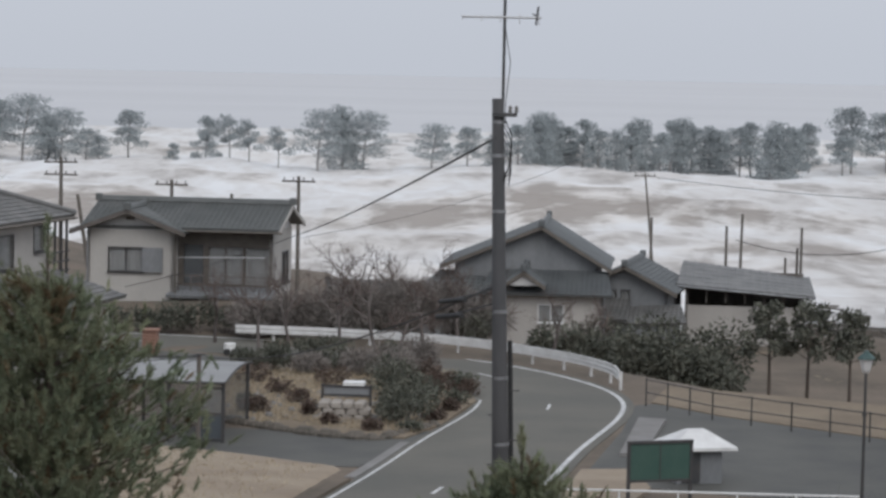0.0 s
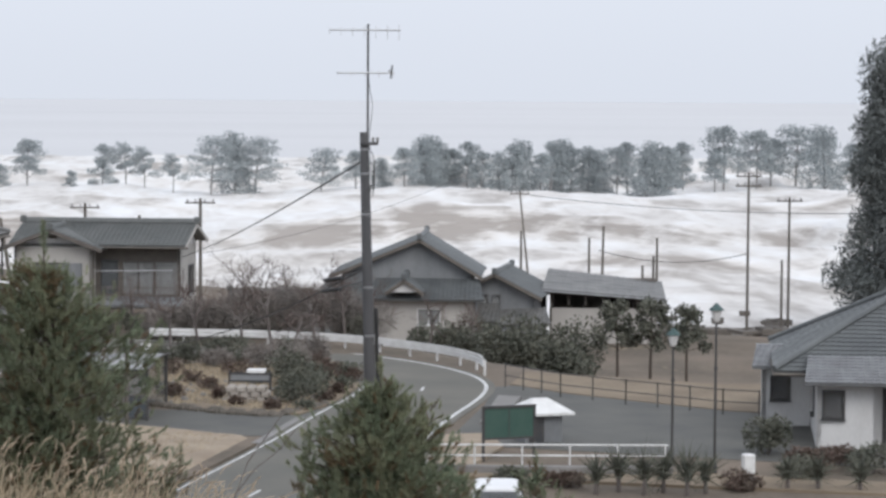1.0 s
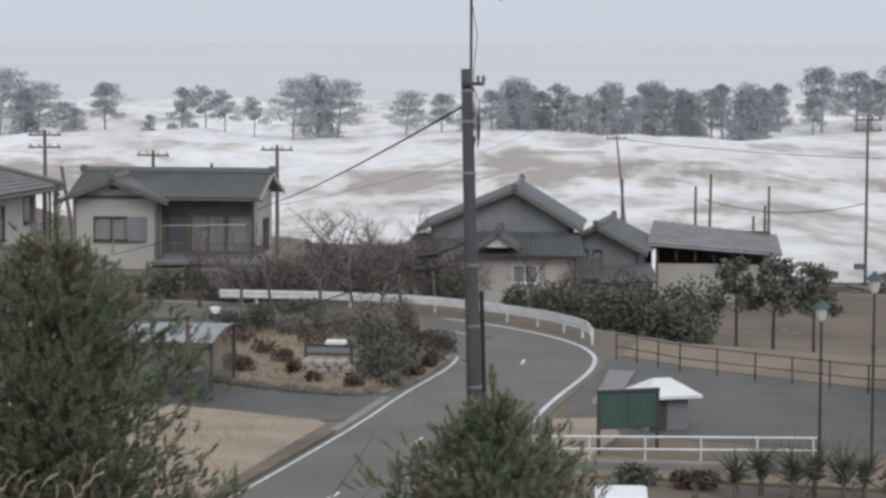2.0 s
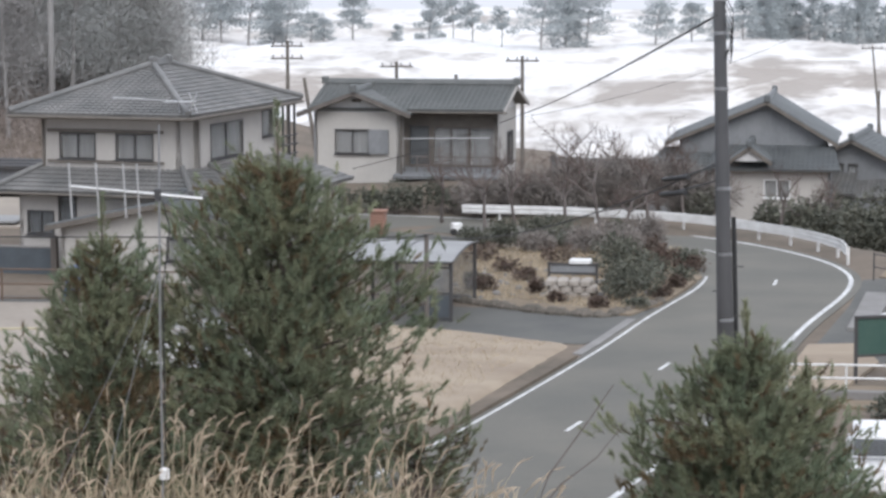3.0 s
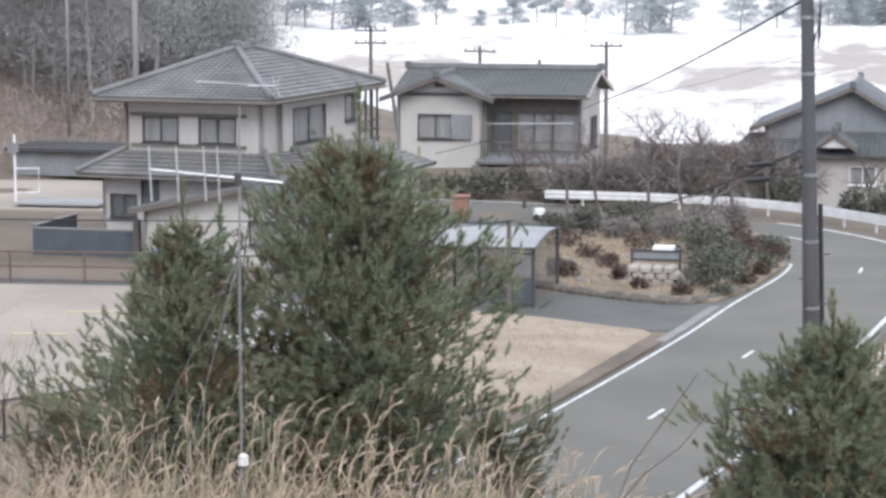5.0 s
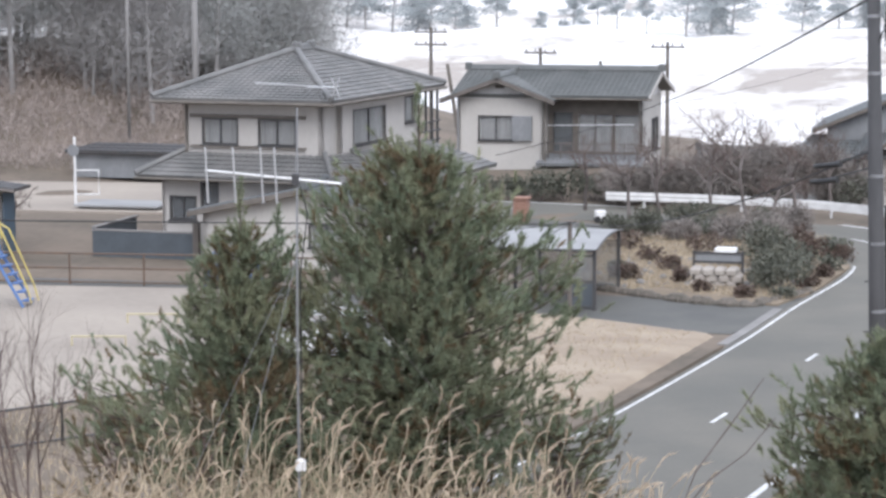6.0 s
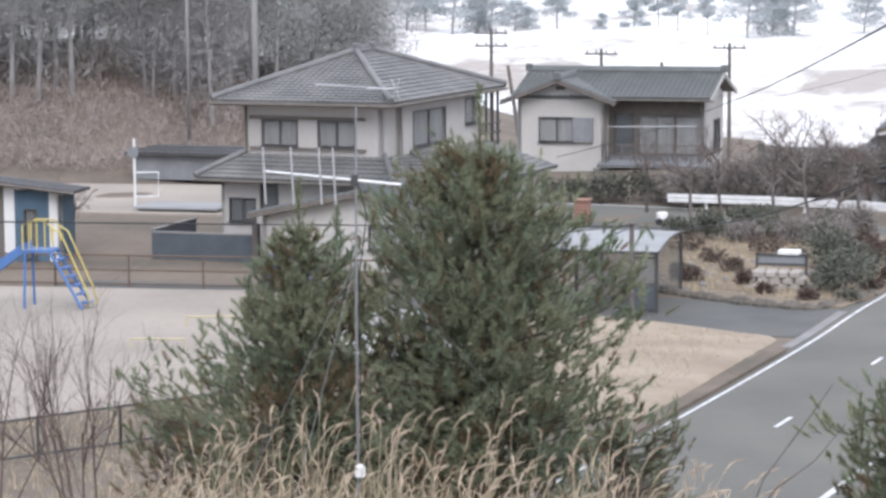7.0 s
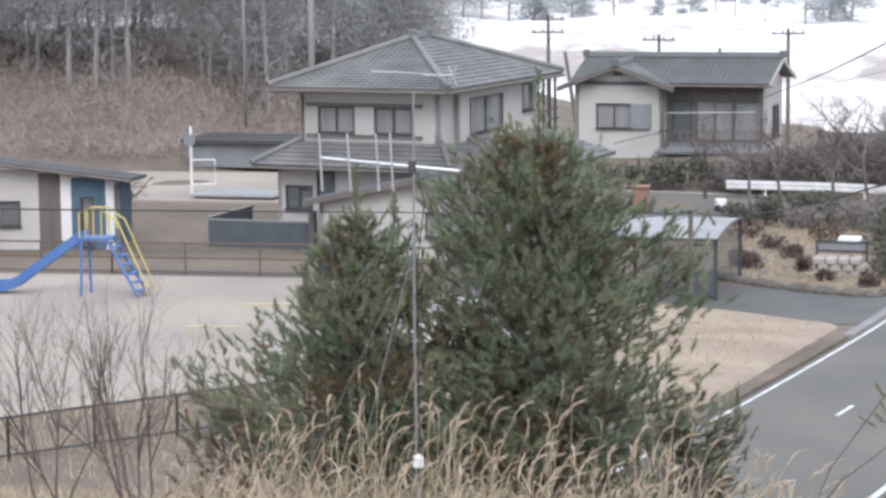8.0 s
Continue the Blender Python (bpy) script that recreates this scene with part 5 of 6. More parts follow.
def pine(at, height, reach, seed, label, limbs=150, shoots=9, needles=60, leaders=(), old=0.08):
    """A bushy pine. reach lists (share of height, reach to the left, reach to the right); limbs rise outwards and carry upright brush-like shoots."""
    random.seed(seed)
    t = thing("pine_tree", label, "tree", at, 0, "pines on the slope")
    wood, green, brown = Shape(), Shape(), Shape()

    def shoot(p, d, length, n, dead):
        q = p + d * length
        wood.tube([p, q], 0.006, 0.003, n=3)
        for _ in range(n):
            u = random.random()
            leaf(brown if dead else green, p.lerp(q, 0.1 + 0.9 * u), (d * (0.55 + 0.7 * u) + rnd(0.42)).normalized(), random.uniform(0.085, 0.15), 0.0062)

    wood.tube([(0, 0, -0.3), (0.06, 0.02, height * 0.4), (0, 0, height * 0.96)], 0.12, 0.02, n=8)
    tops = [(0, 0, height * 0.8, height * 1.07)] + [(x, y, height * 0.6, z) for x, y, z in leaders]
    for x, y, z0, z1 in tops:
        wood.tube([(x * 0.35, y * 0.35, z0), (x * 0.9, y * 0.9, (z0 + z1) / 2), (x, y, z1 - 0.15)], 0.03, 0.01, n=5)
        for k in range(9):
            z = z1 - 0.1 - 0.75 * (k / 8) ** 1.3
            spread_k = 0.12 + 0.3 * (k / 8)
            a = k * 2.4 + seed
            shoot(Vector((x, y, z)), Vector((math.cos(a) * spread_k, math.sin(a) * spread_k, 1)).normalized(), random.uniform(0.22, 0.36), needles, False)
    for i in range(limbs):
        f = 0.05 + 0.87 * (i + random.random()) / limbs
        az = i * 2.4 + random.uniform(-0.5, 0.5)
        c, sn = math.cos(az), math.sin(az)
        l, r = lerp_table([(q[0], q[1]) for q in reach], f), lerp_table([(q[0], q[2]) for q in reach], f)
        side = r if c > 0 else l
        limit = side * abs(c) + 0.75 * (l + r) / 2 * (1 - abs(c))
        lobe = 0.86 + 0.4 * noise.noise((c * 1.1 + seed, sn * 1.1, f * height * 0.8))
        length = limit * lobe * random.choice((0.4, 0.65, 0.9, 1.0, 1.08))
        rise = 0.12 + 0.4 * f + random.uniform(-0.1, 0.12)
        z = height * f - length * rise * 0.45
        pts = [Vector((c * length * u, sn * length * u, z + length * rise * u * (0.35 + 0.65 * u))) for u in (0, 0.35, 0.7, 1)]
        wood.tube(pts, 0.012 + 0.026 * (1 - f), 0.007, n=4)
        dead_limb = random.random() < old * (2.2 if f < 0.3 else 0.6)
        for k in range(int(3 + length * shoots)):
            u = 1 - random.random() ** 1.3 * 0.8
            j = min(2, int(u * 3))
            p = pts[j].lerp(pts[j + 1], u * 3 - j) + rnd(0.06 + 0.09 * length)
            d = (Vector((c * 0.55, sn * 0.55, 0.75)) + rnd(0.33)).normalized()
            shoot(p - d * 0.06, d, random.uniform(0.14, 0.3), needles, dead_limb or random.random() < old)
    part("trunk", wood, BARK, t)
    part("crown", green, NEEDLE, t)
    part("old_needles", brown, NEEDLE_OLD, t, "browned old needles")
    return t


pine((-6.4, 40.6, ground_z(-6.4, 40.6) - 0.1), 6.75, [(0.0, 2.2, 2.2), (0.2, 2.6, 2.3), (0.38, 2.3, 2.3), (0.48, 2.1, 3.1), (0.6, 1.9, 2.9), (0.7, 2.0, 1.7), (0.8, 1.6, 1.25), (0.9, 0.75, 0.75), (1.0, 0.1, 0.1)], 3, "bushy green pine on the slope among reeds", 225, 19, 60, ((-0.55, 0.1, 6.25), (0.5, 0.2, 6.2), (0.85, -0.2, 5.9)))
pine((-9.3, 40.2, ground_z(-9.3, 40.2) - 0.1), 5.2, [(0.0, 3.6, 2.6), (0.12, 3.5, 2.6), (0.3, 3.0, 2.6), (0.5, 2.2, 2.0), (0.62, 1.3, 1.6), (0.75, 0.9, 1.2), (0.88, 0.5, 0.6), (1.0, 0.1, 0.1)], 5, "smaller bushy pine leaning beside a taller one", 160, 17, 60, ((0.6, 0.1, 5.1), (-0.9, 0.2, 4.0)))
pine((-4.3, 42.5, ground_z(-4.3, 42.5) - 0.1), 2.0, [(0, 1.2, 1.2), (0.5, 1.2, 1.25), (1.0, 0.2, 0.8)], 6, "low spreading pine at the road's edge", 50, 15, 30, ((0.9, 0, 2.3),), 0.2)
pine((1.2, 36.0, ground_z(1.2, 36) - 0.1), 3.6, [(0.0, 2.5, 2.1), (0.2, 2.4, 2.1), (0.45, 2.05, 1.9), (0.62, 1.75, 1.7), (0.72, 1.0, 1.35), (0.8, 0.6, 0.7), (1.0, 0.1, 0.1)], 8, "young pine in front of the utility pole", 150, 19, 60, ((-0.75, 0, 2.75), (0.9, 0.1, 3.0), (-1.5, -0.1, 2.4)))
pine((4.6, 37.0, ground_z(4.6, 37) - 0.1), 1.75, [(0, 0.8, 0.8), (0.6, 0.6, 0.6), (1, 0.1, 0.1)], 9, "small young pine on the slope", 26, 10, 30)


def pad_tree(name, seed, height, spread, pads, leaves, size, material, bark, trunk_r, lean=0.0, flat=0.4, bare=0.45, label="", at=(0, 0, 0), group="", wobble=0.5, pad=1.0, slim=0.34):
    """A tree with a tapering, leaning trunk, limbs that end in flattened pads of foliage, and gaps between them."""
    random.seed(seed)
    t = thing(name, label, "tree", at, 0, group)
    wood, crown = Shape(), Shape()
    def axis_at(f):
        return Vector((lean * height * f * f + wobble * math.sin(f * 4 + seed) * 0.25, wobble * math.cos(f * 3 + seed) * 0.2, height * f))
    wood.tube([axis_at(k / 6) - Vector((0, 0, 0.4 if k == 0 else 0)) for k in range(7)], trunk_r, trunk_r * 0.25, n=7)
    for i in range(pads):
        f = bare + (1 - bare) * (i + 0.5) / pads
        az = i * 2.4 + random.uniform(-0.5, 0.5)
        r = spread * (1.0 - 0.75 * max(0, (f - bare) / (1 - bare)) ** 1.6) * random.uniform(0.45, 1.0)
        root = axis_at(f - 0.06)
        c = axis_at(f) + Vector((math.cos(az) * r, math.sin(az) * r, random.uniform(-0.02, 0.05) * height))
        wood.tube([root, root.lerp(c, 0.5) + Vector((0, 0, 0.05 * r)), c], trunk_r * 0.3, trunk_r * 0.1, n=4)
        rad = spread * random.uniform(0.32, 0.52) * pad
        for _ in range(leaves):
            d = rnd().normalized() * (random.random() ** 0.4)
            p = c + Vector((d.x * rad, d.y * rad, d.z * rad * flat + 0.1 * rad))
            leaf(crown, p, (rnd(0.8) + Vector((0, 0, 0.5))).normalized(), size * random.uniform(0.7, 1.4), size * slim)
    part("trunk", wood, bark, t)
    part("crown", crown, material, t)
    return t


SHORE = "wind-shaped shoreline pine with bare lower trunk standing in surf"
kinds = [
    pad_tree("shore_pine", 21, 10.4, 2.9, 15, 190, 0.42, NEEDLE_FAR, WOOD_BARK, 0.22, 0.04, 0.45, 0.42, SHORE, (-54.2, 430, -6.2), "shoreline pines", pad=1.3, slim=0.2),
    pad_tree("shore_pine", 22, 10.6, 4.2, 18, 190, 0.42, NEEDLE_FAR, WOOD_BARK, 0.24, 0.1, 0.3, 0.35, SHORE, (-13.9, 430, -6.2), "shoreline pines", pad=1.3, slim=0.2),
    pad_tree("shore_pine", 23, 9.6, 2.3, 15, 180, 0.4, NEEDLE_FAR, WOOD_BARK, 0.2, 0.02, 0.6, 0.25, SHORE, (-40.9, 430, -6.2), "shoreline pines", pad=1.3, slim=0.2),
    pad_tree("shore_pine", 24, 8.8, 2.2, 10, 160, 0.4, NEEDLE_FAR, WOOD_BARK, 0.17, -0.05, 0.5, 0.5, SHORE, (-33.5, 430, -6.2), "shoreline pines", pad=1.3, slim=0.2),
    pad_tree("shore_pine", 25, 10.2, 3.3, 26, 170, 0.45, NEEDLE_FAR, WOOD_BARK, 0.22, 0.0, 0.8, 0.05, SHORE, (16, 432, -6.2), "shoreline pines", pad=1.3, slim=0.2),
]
random.seed(77)
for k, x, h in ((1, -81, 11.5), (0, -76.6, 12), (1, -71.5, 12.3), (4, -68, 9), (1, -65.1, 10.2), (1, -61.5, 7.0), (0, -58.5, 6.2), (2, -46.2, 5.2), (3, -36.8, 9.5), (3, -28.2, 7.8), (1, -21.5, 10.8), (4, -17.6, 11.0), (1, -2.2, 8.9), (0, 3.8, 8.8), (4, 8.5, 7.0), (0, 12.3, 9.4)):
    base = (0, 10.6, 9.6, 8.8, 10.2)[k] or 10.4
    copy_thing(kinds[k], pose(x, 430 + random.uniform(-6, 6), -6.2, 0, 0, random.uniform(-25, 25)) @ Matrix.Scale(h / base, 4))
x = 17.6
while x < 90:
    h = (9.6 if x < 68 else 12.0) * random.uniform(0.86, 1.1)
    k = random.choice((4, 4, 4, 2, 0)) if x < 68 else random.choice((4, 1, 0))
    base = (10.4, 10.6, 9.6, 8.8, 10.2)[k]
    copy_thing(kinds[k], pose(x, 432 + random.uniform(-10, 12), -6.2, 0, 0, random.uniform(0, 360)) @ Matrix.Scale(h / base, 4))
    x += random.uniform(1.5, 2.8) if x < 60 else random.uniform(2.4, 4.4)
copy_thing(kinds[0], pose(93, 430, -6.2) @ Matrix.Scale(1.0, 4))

# tall cedars beside the shore road
cedar = pad_tree("cedar_tree", 31, 21, 4.2, 70, 520, 0.42, NEEDLE_CEDAR, BARK, 0.35, 0, 0.9, 0.05, "tall dense dark cedar near the shore", (41.8, 168, -5), "dark cedars", 0.1, slim=0.14)
for x, y, sc in ((46, 171, 1.05), (51, 167, 1.1), (56, 170, 1.0), (44, 176, 0.95), (61, 170, 1.1)):
    copy_thing(cedar, pose(x, y, -5, 0, 0, x * 40) @ Matrix.Scale(sc, 4))

# the wood on the hill
WOOD = "tall haze-paled woodland pine with a bare trunk on the hill"
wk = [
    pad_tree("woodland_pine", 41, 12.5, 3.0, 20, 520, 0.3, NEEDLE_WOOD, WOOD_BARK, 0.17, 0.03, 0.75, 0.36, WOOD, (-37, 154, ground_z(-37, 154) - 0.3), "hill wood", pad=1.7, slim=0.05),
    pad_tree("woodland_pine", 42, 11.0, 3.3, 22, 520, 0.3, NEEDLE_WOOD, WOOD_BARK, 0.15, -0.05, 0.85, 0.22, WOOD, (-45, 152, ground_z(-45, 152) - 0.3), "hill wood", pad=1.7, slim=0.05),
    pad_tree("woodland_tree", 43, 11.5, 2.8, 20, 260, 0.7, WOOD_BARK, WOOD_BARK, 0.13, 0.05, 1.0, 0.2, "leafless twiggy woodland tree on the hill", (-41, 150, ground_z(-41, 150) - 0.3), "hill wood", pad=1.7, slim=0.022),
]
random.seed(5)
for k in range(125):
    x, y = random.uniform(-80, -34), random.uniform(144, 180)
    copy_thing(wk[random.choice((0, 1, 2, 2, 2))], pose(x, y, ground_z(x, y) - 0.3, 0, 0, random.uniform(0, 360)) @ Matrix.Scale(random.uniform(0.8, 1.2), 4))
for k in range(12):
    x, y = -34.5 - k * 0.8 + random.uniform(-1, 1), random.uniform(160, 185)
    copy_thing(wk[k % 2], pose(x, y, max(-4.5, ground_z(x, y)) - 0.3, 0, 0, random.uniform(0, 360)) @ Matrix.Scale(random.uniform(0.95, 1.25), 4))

brush = Shape()
random.seed(11)
for k in range(25000):
    x, y = random.uniform(-75, -24), random.uniform(119, 156)
    z = ground_z(x, y)
    if z < 0.25:
        continue
    lump = max(0.0, noise.noise((x * 0.22, y * 0.22, 9)) + 0.35) * 1.5 + 1.6 * smoothstep(138, 152, y)
    c = Vector((x, y, z + random.random() ** 1.3 * lump))
    for _ in range(3):
        leaf(brush, c + rnd(0.2), (rnd(0.6) + Vector((0, 0, 0.7))).normalized(), random.uniform(0.3, 0.9), 0.02)
tagged(part("hill_brush", brush, BRUSH), "brown leafless brush covering the hillside", "brush", kind="stuff")


def bare_tree(name, label, at, height, seed, spread=0.5, depth=4, r=0.09, group="", material=BARE_BARK, stems=1, sides=5):
    random.seed(seed)
    t = thing(name, label, "tree", at, 0, group)
    wood, twigs = Shape(), Shape()
    def grow(p, d, length, r, level):
        bend = (d + rnd(0.12)).normalized()
        q = p + bend * length * 0.5
        e = q + (bend + rnd(0.12) + Vector((0, 0, 0.08))).normalized() * length * 0.5
        (wood if level < 2 else twigs).tube([p, q, e], r, r * 0.55, n=sides if level < 2 else 3)
        if level < depth:
            for k in range(random.choice((2, 3, 3, 4)) + (1 if level == 0 else 0)):
                f = random.uniform(0.35, 1.0)
                grow(p.lerp(e, f) if level else q.lerp(e, f), (bend * 0.7 + rnd(spread) + Vector((0, 0, 0.25))).normalized(), length * random.uniform(0.45, 0.75), r * 0.5, level + 1)
    for k in range(stems):
        d = Vector((0, 0, 1)) if stems == 1 else (Vector((0, 0, 1)) + rnd(0.28)).normalized()
        grow(Vector((random.uniform(-0.2, 0.2) * (stems > 1), 0, -0.1)), d, height * 0.45, r, 0)
    part("trunk", wood, material, t)
    part("branchwork", twigs, TWIG, t)
    return t


for k, (x, y, h, nm) in enumerate(((-6.4, 106.5, 5.2, 0), (-2.8, 110.4, 5.6, 0), (-1.9, 107.5, 4.6, 0), (-4.5, 112.2, 4.8, 0), (-0.8, 113.4, 4.2, 0), (-8.2, 112.5, 4.6, 0), (0.8, 117.5, 4.4, 0), (-10.5, 116, 4.0, 0), (5.2, 118, 4.6, 0), (7.6, 119, 4.6, 0), (-5.2, 118.5, 4.6, 0), (-2.2, 121.5, 4.8, 0), (-7.0, 120.5, 4.2, 0), (-3.6, 118.0, 5.4, 0), (-0.4, 119.5, 5.2, 0), (2.6, 120.0, 4.6, 0), (-34, 103.5, 3.2, 0), (-37, 104, 2.8, 0))):
    bare_tree("bare_tree", "leafless spreading garden tree beside the road" if k not in (16, 17) else "leafless shrub beside the clubhouse", (x, y, max(-2.5, ground_z(x, y))), h * 1.12, 60 + k, 0.6, 5, 0.1, "leafless garden trees")
for x, y, h, sd, n in ((-10.8, 33.2, 4.3, 81, 5), (-12.1, 33.8, 4.1, 84, 4), (-9.9, 34.4, 3.4, 82, 3)):
    bare_tree("bare_shrub", "leafless many-stemmed shrub on the near slope", (x, y, ground_z(x, y)), h, sd, 0.3, 4, 0.024, "near bare shrubs", TWIG, n, 4)
bare_tree("bare_shrub", "thin leafless shrub at the pine's foot", (-3.9, 39.5, ground_z(-3.9, 39.5)), 1.5, 83, 0.5, 3, 0.02, "near bare shrubs", TWIG, 6, 4)
br = thing("bare_branch", "thin dark bare branch reaching over the road", "branch", (-1.75, 30, ground_z(-1.75, 30)))
part("stem", Shape().tube([(0, 0, 0), (0.1, 0, 0.9), (0.35, 0.05, 1.6), (0.85, 0.1, 2.3), (1.15, 0.1, 2.75)], 0.02, 0.006, n=5), BARE_BARK, br)
part("side_shoot", Shape().tube([(0.12, 0, 1.0), (0.5, 0.0, 1.5), (0.95, 0.0, 1.85), (1.3, 0, 2.3)], 0.014, 0.005, n=5), BARE_BARK, br)


def shrub(name, label, x, y, w, h, material, seed, leaves=900, size=0.12, z=None, group="garden shrubs", d=None, slim=0.35):
    random.seed(seed)
    z = max(-4, ground_z(x, y)) if z is None else z
    t = thing(name, label, "shrub", (x, y, z), 0, group)
    crown, wood = Shape(), Shape()
    lobes = [(Vector((random.uniform(-0.3, 0.3) * w, random.uniform(-0.3, 0.3) * (d or w), h * random.uniform(0.35, 0.62))), random.uniform(0.55, 1.0)) for _ in range(7)]
    for k in range(leaves):
        c, f = lobes[k % 7]
        n = rnd().normalized() * (random.random() ** 0.25)
        p = c + Vector((n.x * w * 0.32 * f, n.y * (d or w) * 0.32 * f, n.z * h * 0.4 * f))
        if p.z > 0.02:
            leaf(crown, p, (n + rnd(0.5)).normalized(), size * random.uniform(0.7, 1.5), size * slim)
    for k in range(6):
        c, f = lobes[k]
        wood.tube([(c.x * 0.2, c.y * 0.2, -0.1), c], 0.03, 0.01, n=4)
    part("stem_cluster", wood, BARE_BARK, t)
    part("crown", crown, material, t)
    return t


EV = "dense dark evergreen shrub in the garden"
for k, (x, y, w, h, m, n) in enumerate((
        (-6.9, 92.6, 1.2, 0.75, SHRUB_RED, 700), (-4.75, 92.2, 0.7, 0.7, SHRUB_RED, 450), (-3.9, 89.8, 0.65, 0.5, SHRUB_RED, 400), (-2.4, 88.6, 0.7, 0.5, SHRUB_RED, 400),
        (-0.1, 97.6, 1.5, 1.35, SHRUB_RED, 1100), (-1.5, 90.6, 2.6, 1.5, SHRUB, 1700), (-1.0, 93.5, 2.4, 1.7, SHRUB, 1600), (-1.7, 96.5, 2.2, 2.0, SHRUB, 1500), (0.8, 100, 1.3, 0.9, SHRUB, 700),
        (-8.2, 105.6, 1.7, 1.1, SHRUB, 1100), (-7.0, 105.2, 1.5, 1.5, SHRUB, 1100), (-4.2, 106.2, 1.6, 0.9, SHRUB, 900), (-2.0, 105.5, 2.0, 1.5, SHRUB, 1300), (-5.2, 111, 3.2, 1.1, SHRUB, 1500),
        (-8.5, 119.2, 2.8, 1.6, SHRUB, 1300), (-3.0, 119, 3.0, 1.7, SHRUB, 1300), (1.6, 118.6, 2.6, 2.0, SHRUB, 1200), (-5.6, 124, 3.5, 2.4, SHRUB, 1300), (-2.4, 126, 3.8, 2.8, SHRUB, 1300), (0.8, 125, 3.8, 3.0, SHRUB, 1300))):
    shrub("garden_shrub", "rounded russet clipped azalea" if m is SHRUB_RED else EV, x, y, w, h, m, 100 + k, n, 0.13)
for k, (x, y, w, top) in enumerate(((-6.4, 118.2, 3.6, 2.2), (-4.4, 118.4, 4.2, 2.9), (-2.4, 118.6, 4.4, 3.2), (-0.2, 118.2, 4.0, 2.8), (1.8, 119.5, 3.6, 2.2), (-8.6, 118.6, 3.0, 1.6))):
    z = max(-3.2, ground_z(x, y))
    shrub("winter_thicket", "tangled leafless brown thicket behind the guard rail", x, y, w, top + 0.2 - z, THICKET, 400 + k, 4200, 0.4, z, "winter thicket", 2.6, 0.045)
for k, (x, y, w, h) in enumerate(((-3.2, 104.4, 2.2, 1.5), (-0.7, 104.0, 2.0, 1.9), (-5.4, 104.6, 1.6, 0.9), (-1.7, 102.0, 1.8, 1.4))):
    shrub("winter_thicket", "twiggy brown winter bush in the dry garden", x, y, w, h, THICKET, 420 + k, 1500, 0.26, 0.05, "garden thicket", None, 0.08)
for k in range(9):
    x = -18.5 + k * 1.35
    shrub("hedge_bush", "dark evergreen hedge bush below the cream house", x, 120.2 - 0.04 * k, 2.0, 1.7 + 0.25 * math.sin(k * 1.7), SHRUB, 140 + k, 1000, 0.14, group="hedge bushes")
for k, (x, y, w, h) in enumerate(((8.0, 124, 4.4, 3.9), (10.3, 121, 4.6, 4.3), (12.6, 120, 4.4, 4.4), (7.2, 118, 3.4, 2.8), (9.4, 113, 3.4, 2.6), (11.9, 114, 3.6, 3.0), (6.0, 126, 3.4, 3.2))):
    shrub("evergreen_thicket", "dark green evergreen thicket below the bend", x, y, w, h, SHRUB, 160 + k, 3000, 0.2, group="thicket below the bend")
rt = pad_tree("round_tree", 171, 3.9, 1.15, 14, 120, 0.2, SHRUB, BARK, 0.09, 0, 0.85, 0.42, "small rounded dark evergreen tree by the field", (15.4, 117.2, -1.9), "rounded field trees", 0.1)
for x, y, sc in ((17.1, 116.2, 1.02), (18.9, 115.2, 0.95)):
    copy_thing(rt, pose(x, y, -1.8, 0, 0, x * 50) @ Matrix.Scale(sc, 4))
shrub("garden_shrub", "bushy evergreen beside the white bungalow", 16.3, 75.8, 2.0, 1.9, SHRUB, 181, 1700, 0.13)
shrub("garden_shrub", "brown winter shrub beside the white bungalow", 18.6, 73.2, 2.4, 0.8, SHRUB_RED, 182, 900, 0.12)
shrub("garden_shrub", "small dark bush in the field", 21, 99, 1.4, 0.8, SHRUB, 183, 500, 0.14)


def yucca(x, y, h, seed):
    random.seed(seed)
    t = thing("yucca", "spiky dull green yucca in the planted strip", "shrub", (x, y, 0.1), 0, "yuccas")
    s = Shape()
    for k in range(110):
        leaf(s, Vector((random.uniform(-0.1, 0.1), random.uniform(-0.1, 0.1), h * random.uniform(0.2, 0.5))), (rnd(0.6) + Vector((0, 0, 0.7))).normalized(), h * random.uniform(0.4, 0.7), 0.03)
    part("foliage", s, SHRUB, t)
    part("stem", Shape().tube([(0, 0, -0.1), (0, 0, h * 0.5)], 0.08, 0.06, n=6), BARE_BARK, t)


for k, (x, y, h) in enumerate(((9.0, 66.4, 1.5), (9.8, 66.9, 1.7), (10.6, 66.2, 1.8), (11.3, 66.7, 1.7), (12.0, 66.0, 1.9), (12.7, 66.5, 1.5), (15.6, 67.2, 1.3), (16.6, 67.0, 1.4), (18.0, 66.8, 1.3))):
    yucca(x, y, h, 190 + k)
for k, (x, y, w, h) in enumerate(((17.2, 71.4, 2.2, 1.0), (19.2, 71.0, 2.6, 1.2), (21.4, 71.0, 2.6, 1.1), (16.4, 69.6, 1.8, 0.8), (14.0, 67.2, 1.6, 0.7), (6.4, 68.4, 1.6, 0.7), (8.0, 68.0, 1.4, 0.6))):
    shrub("garden_shrub", "low dark evergreen in the planted strip", x, y, w, h, SHRUB if k % 2 else SHRUB_RED, 260 + k, 900, 0.13)

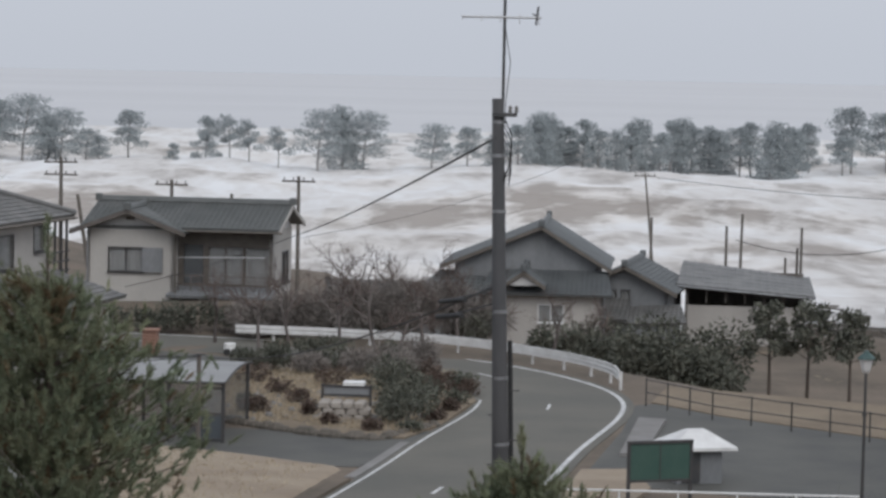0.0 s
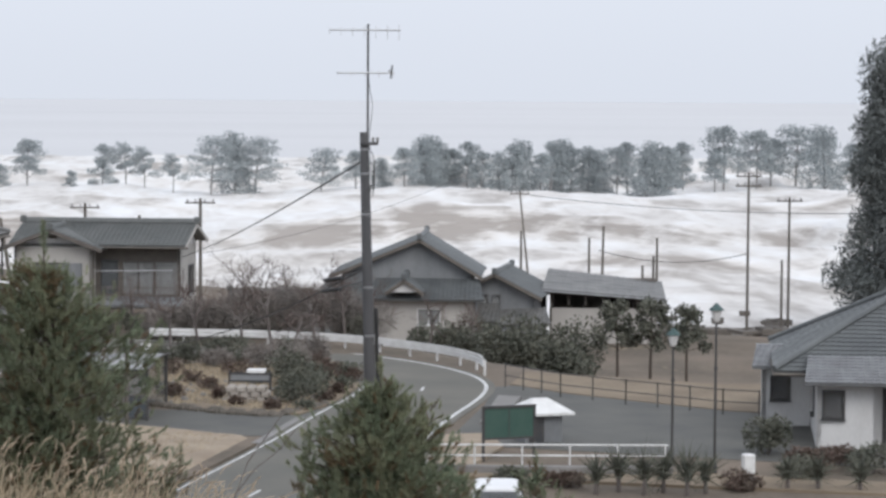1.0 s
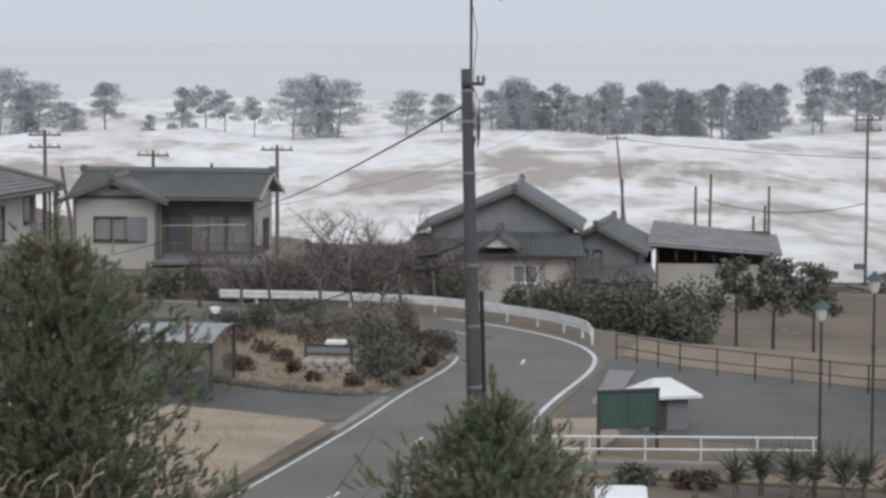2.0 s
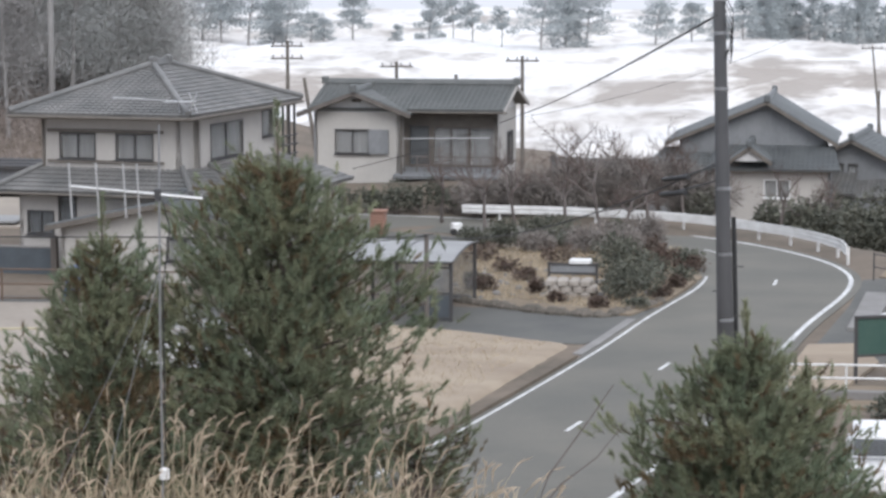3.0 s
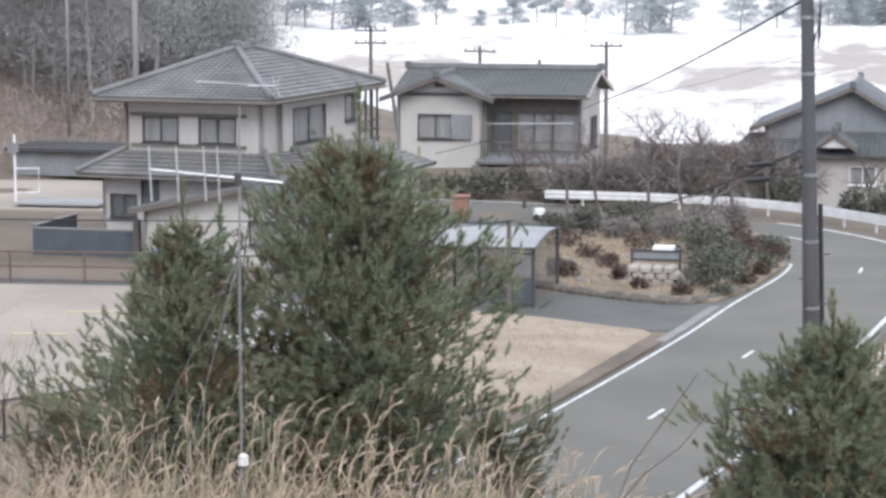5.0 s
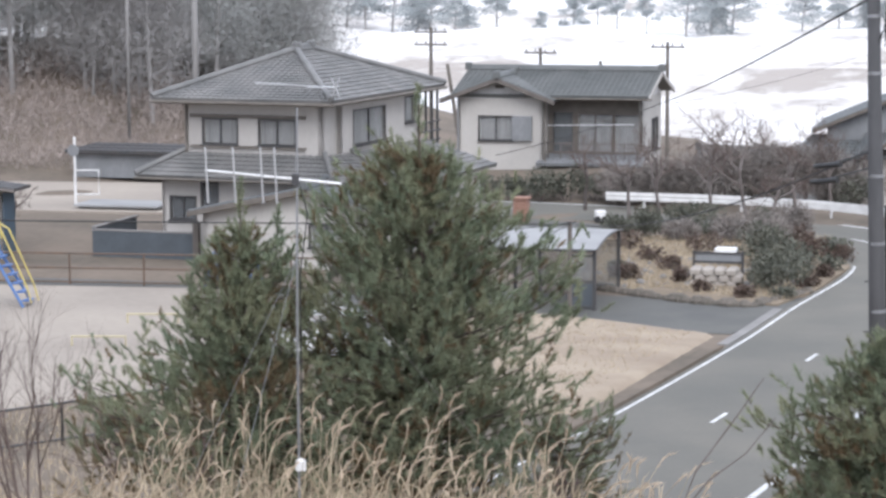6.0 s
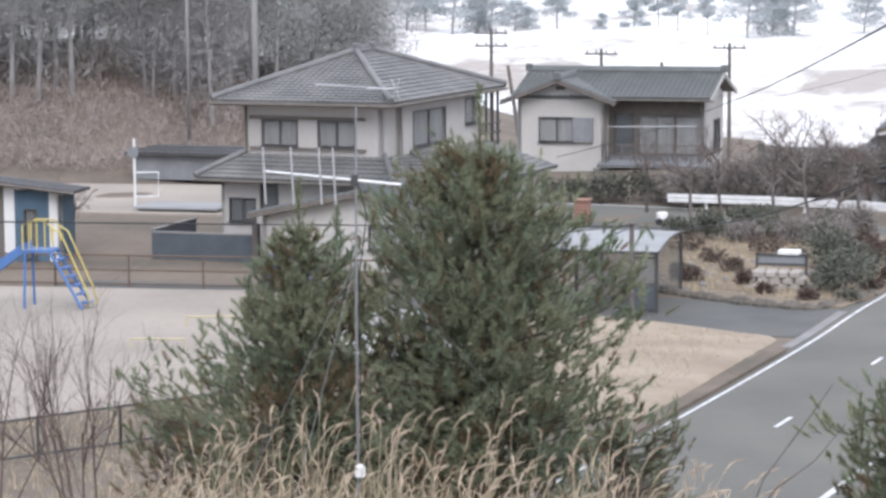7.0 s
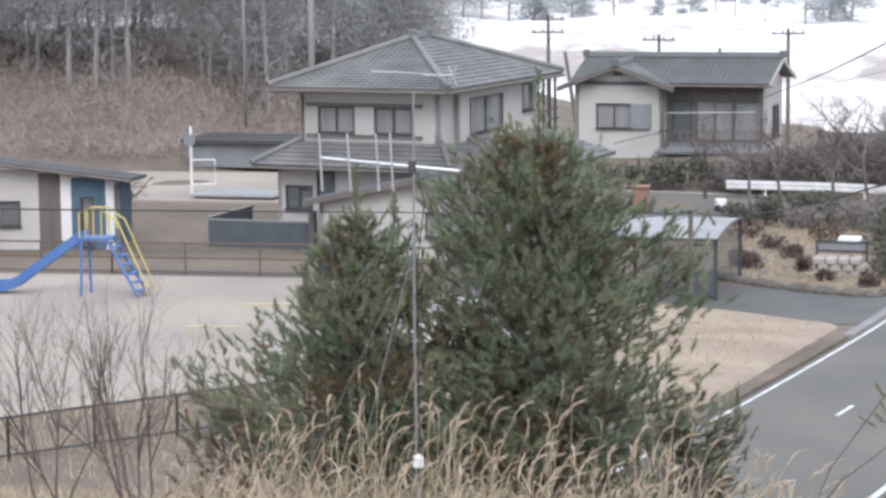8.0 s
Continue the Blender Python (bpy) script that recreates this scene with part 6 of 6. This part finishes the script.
debris = Shape()
random.seed(300)
for k in range(260):
    x, y = random.uniform(19, 52), random.gauss(176, 7)
    z = max(-5.6, ground_z(x, y)) + random.uniform(0, 0.35)
    debris.box(x, y, z, random.uniform(0.6, 3.2), random.uniform(0.2, 0.9), random.uniform(0.1, 0.5), random.uniform(0, 180))
tagged(part("debris", debris, TIMBER), "dark broken timber washed up at the water's edge", "debris", kind="stuff")

# reeds on the near slope
reed, plume = Shape(), Shape()
random.seed(200)
CREST = [(-11.5, 4.9), (-10.0, 5.3), (-9.3, 5.8), (-8.5, 6.25), (-7.8, 6.7), (-6.9, 6.6), (-6, 6.45), (-5.3, 6.5), (-4.7, 6.3), (-3.8, 6.25), (-3, 5.9), (-2.2, 5.6), (-0.5, 5.0)]
for k in range(760):
    x = random.uniform(-11.3, -0.8)
    y = random.uniform(31.0, 34.5)
    g = ground_z(x, y)
    top = max(0.5, (lerp_table(CREST, x) - g) * (random.uniform(0.3, 0.7) if k % 4 else random.uniform(0.7, 1.08)))
    lx, ly = random.gauss(0.16, 0.22), random.gauss(0, 0.15)
    pts = [Vector((x + lx * f * f, y + ly * f * f, g + top * f * (1 - 0.04 * f))) for f in (0, 0.35, 0.7, 1)]
    reed.tube([p - Vector((0, 0, 0.1)) if i == 0 else p for i, p in enumerate(pts)], 0.007, 0.004, n=3)
    if k % 4 == 0 or random.random() < 0.3:
        # the plume nods over to one side
        d = (pts[3] - pts[2]).normalized()
        nod = Vector((random.choice((0.2, 0.4, 0.6, -0.3)), random.uniform(-0.2, 0.2), 0))
        tip = [pts[3] + d * 0.3 * f + nod * 0.2 * f * f - Vector((0, 0, 0.1 * f * f)) for f in (0, 0.33, 0.66, 1.0)]
        for j in range(30):
            f = random.uniform(-0.2, 0.95)
            i = min(2, max(0, int(f * 3)))
            p = tip[i].lerp(tip[i + 1], f * 3 - i)
            leaf(plume, p, ((tip[i + 1] - tip[i]).normalized() + rnd(0.13) + nod * 0.25).normalized(), random.uniform(0.07, 0.15), 0.0065)
    for j in range(3):
        p = pts[0].lerp(pts[3], random.uniform(0.15, 0.75))
        d = (Vector((random.uniform(-0.6, 0.8), random.uniform(-0.5, 0.5), random.uniform(0.6, 1.8)))).normalized()
        m, e = p + d * random.uniform(0.2, 0.35), p + d * 0.55 + Vector((d.x * 0.3, d.y * 0.1, -0.14))
        w = Vector((0, 0.3, 0)).cross(d).normalized() * 0.007
        i = len(reed.v)
        reed.v += [tuple(p - w), tuple(p + w), tuple(m + w), tuple(m - w), tuple(e)]
        reed.f += [(i, i + 1, i + 2, i + 3), (i + 3, i + 2, i + 4)]
tagged(part("reeds", reed, REED), "dry straw-coloured reeds on the near slope", "reeds", kind="stuff")
tagged(part("reed_plumes", plume, PLUME), "pale feathery reed plumes", "reeds", kind="stuff")

scrub = Shape()
random.seed(210)
for k in range(7600):
    x, y = (random.uniform(-24, 10), random.uniform(28, 55)) if k < 5200 else (random.uniform(-27, -9.5), random.uniform(52, 69))
    if k >= 5200 and y > 62.2 + (x + 24.2) * 1.04:
        continue
    if k >= 5200 and y > 60 and x > -16.5 + (y - 60) * 0.25 + 6:
        continue
    if abs(x - (-5.3 + (y - 54) * 0.2)) < 4.0 and y > 46:
        continue
    c = Vector((x, y, ground_z(x, y)))
    for _ in range(4):
        leaf(scrub, c + Vector((random.gauss(0, 0.1), random.gauss(0, 0.1), -0.03)), (rnd(0.4) + Vector((0, 0, 1))).normalized(), random.uniform(0.15, 0.45), 0.012)
tagged(part("dry_grass", scrub, REED), "dry grass tufts on the slope", "grass", kind="stuff")

tufts = Shape()
random.seed(220)
for k in range(5200):
    x, y = (random.uniform(-8.5, 0.8), random.uniform(88, 106)) if k % 2 else (random.uniform(-13.5, -3.4), random.uniform(67, 83))
    if (k % 2 and (y < 90.5 - 0.36 * (x + 8) or x > -0.6 + (y - 90) * 0.1)) or (not k % 2 and x > -6.9 + (y - 66.5) * 0.236 - max(0, y - 80) * 2.4):
        continue
    c = Vector((x, y, 0.1 if k % 2 else lawn_z(x, y) - 0.03))
    for _ in range(4):
        leaf(tufts, c + Vector((random.gauss(0, 0.08), random.gauss(0, 0.08), 0)), (rnd(0.6) + Vector((0, 0, 0.8))).normalized(), random.uniform(0.06, 0.2) * (1.6 if k % 2 else 1), 0.014)
tagged(part("garden_grass", tufts, REED), "dry straw tufts in garden and lawn", "grass", kind="stuff")
rubble = Shape()
random.seed(230)
for k in range(140):
    x, y, r = random.uniform(-8, 0.2), random.uniform(90, 99), random.uniform(0.05, 0.16)
    if x > -0.8 + (y - 90) * 0.1:
        continue
    rubble.loft([[(x + r * f * math.cos(a * math.tau / 6), y + r * f * math.sin(a * math.tau / 6), 0.07 + z * r) for a in range(6)] for f, z in ((1, 0), (0.9, 0.6), (0.4, 1.0))])
tagged(part("garden_stones", rubble, CONCRETE), "small pale stones scattered over the garden bed", "stones", kind="stuff")
for k, (x, y, w, h) in enumerate(((-7.4, 94.6, 0.9, 0.6), (-5.4, 95.5, 1.1, 0.7), (-6.2, 98, 1.3, 0.8), (-3.2, 97.5, 1.2, 0.9), (-4.4, 101, 1.6, 1.0), (-7.6, 101.5, 1.5, 0.9), (-2.2, 101.5, 1.8, 1.3), (-0.6, 103.0, 1.4, 1.1), (0.3, 94.0, 0.9, 0.6), (0.7, 96.0, 1.0, 0.7), (1.2, 99.0, 1.1, 0.8), (-0.2, 91.6, 0.9, 0.5), (-1.0, 88.6, 0.9, 0.45))):
    shrub("garden_shrub", "small twiggy brown shrub in the dry garden", x, y, w, h, SHRUB_RED if k % 3 else SHRUB, 240 + k, 420, 0.12)
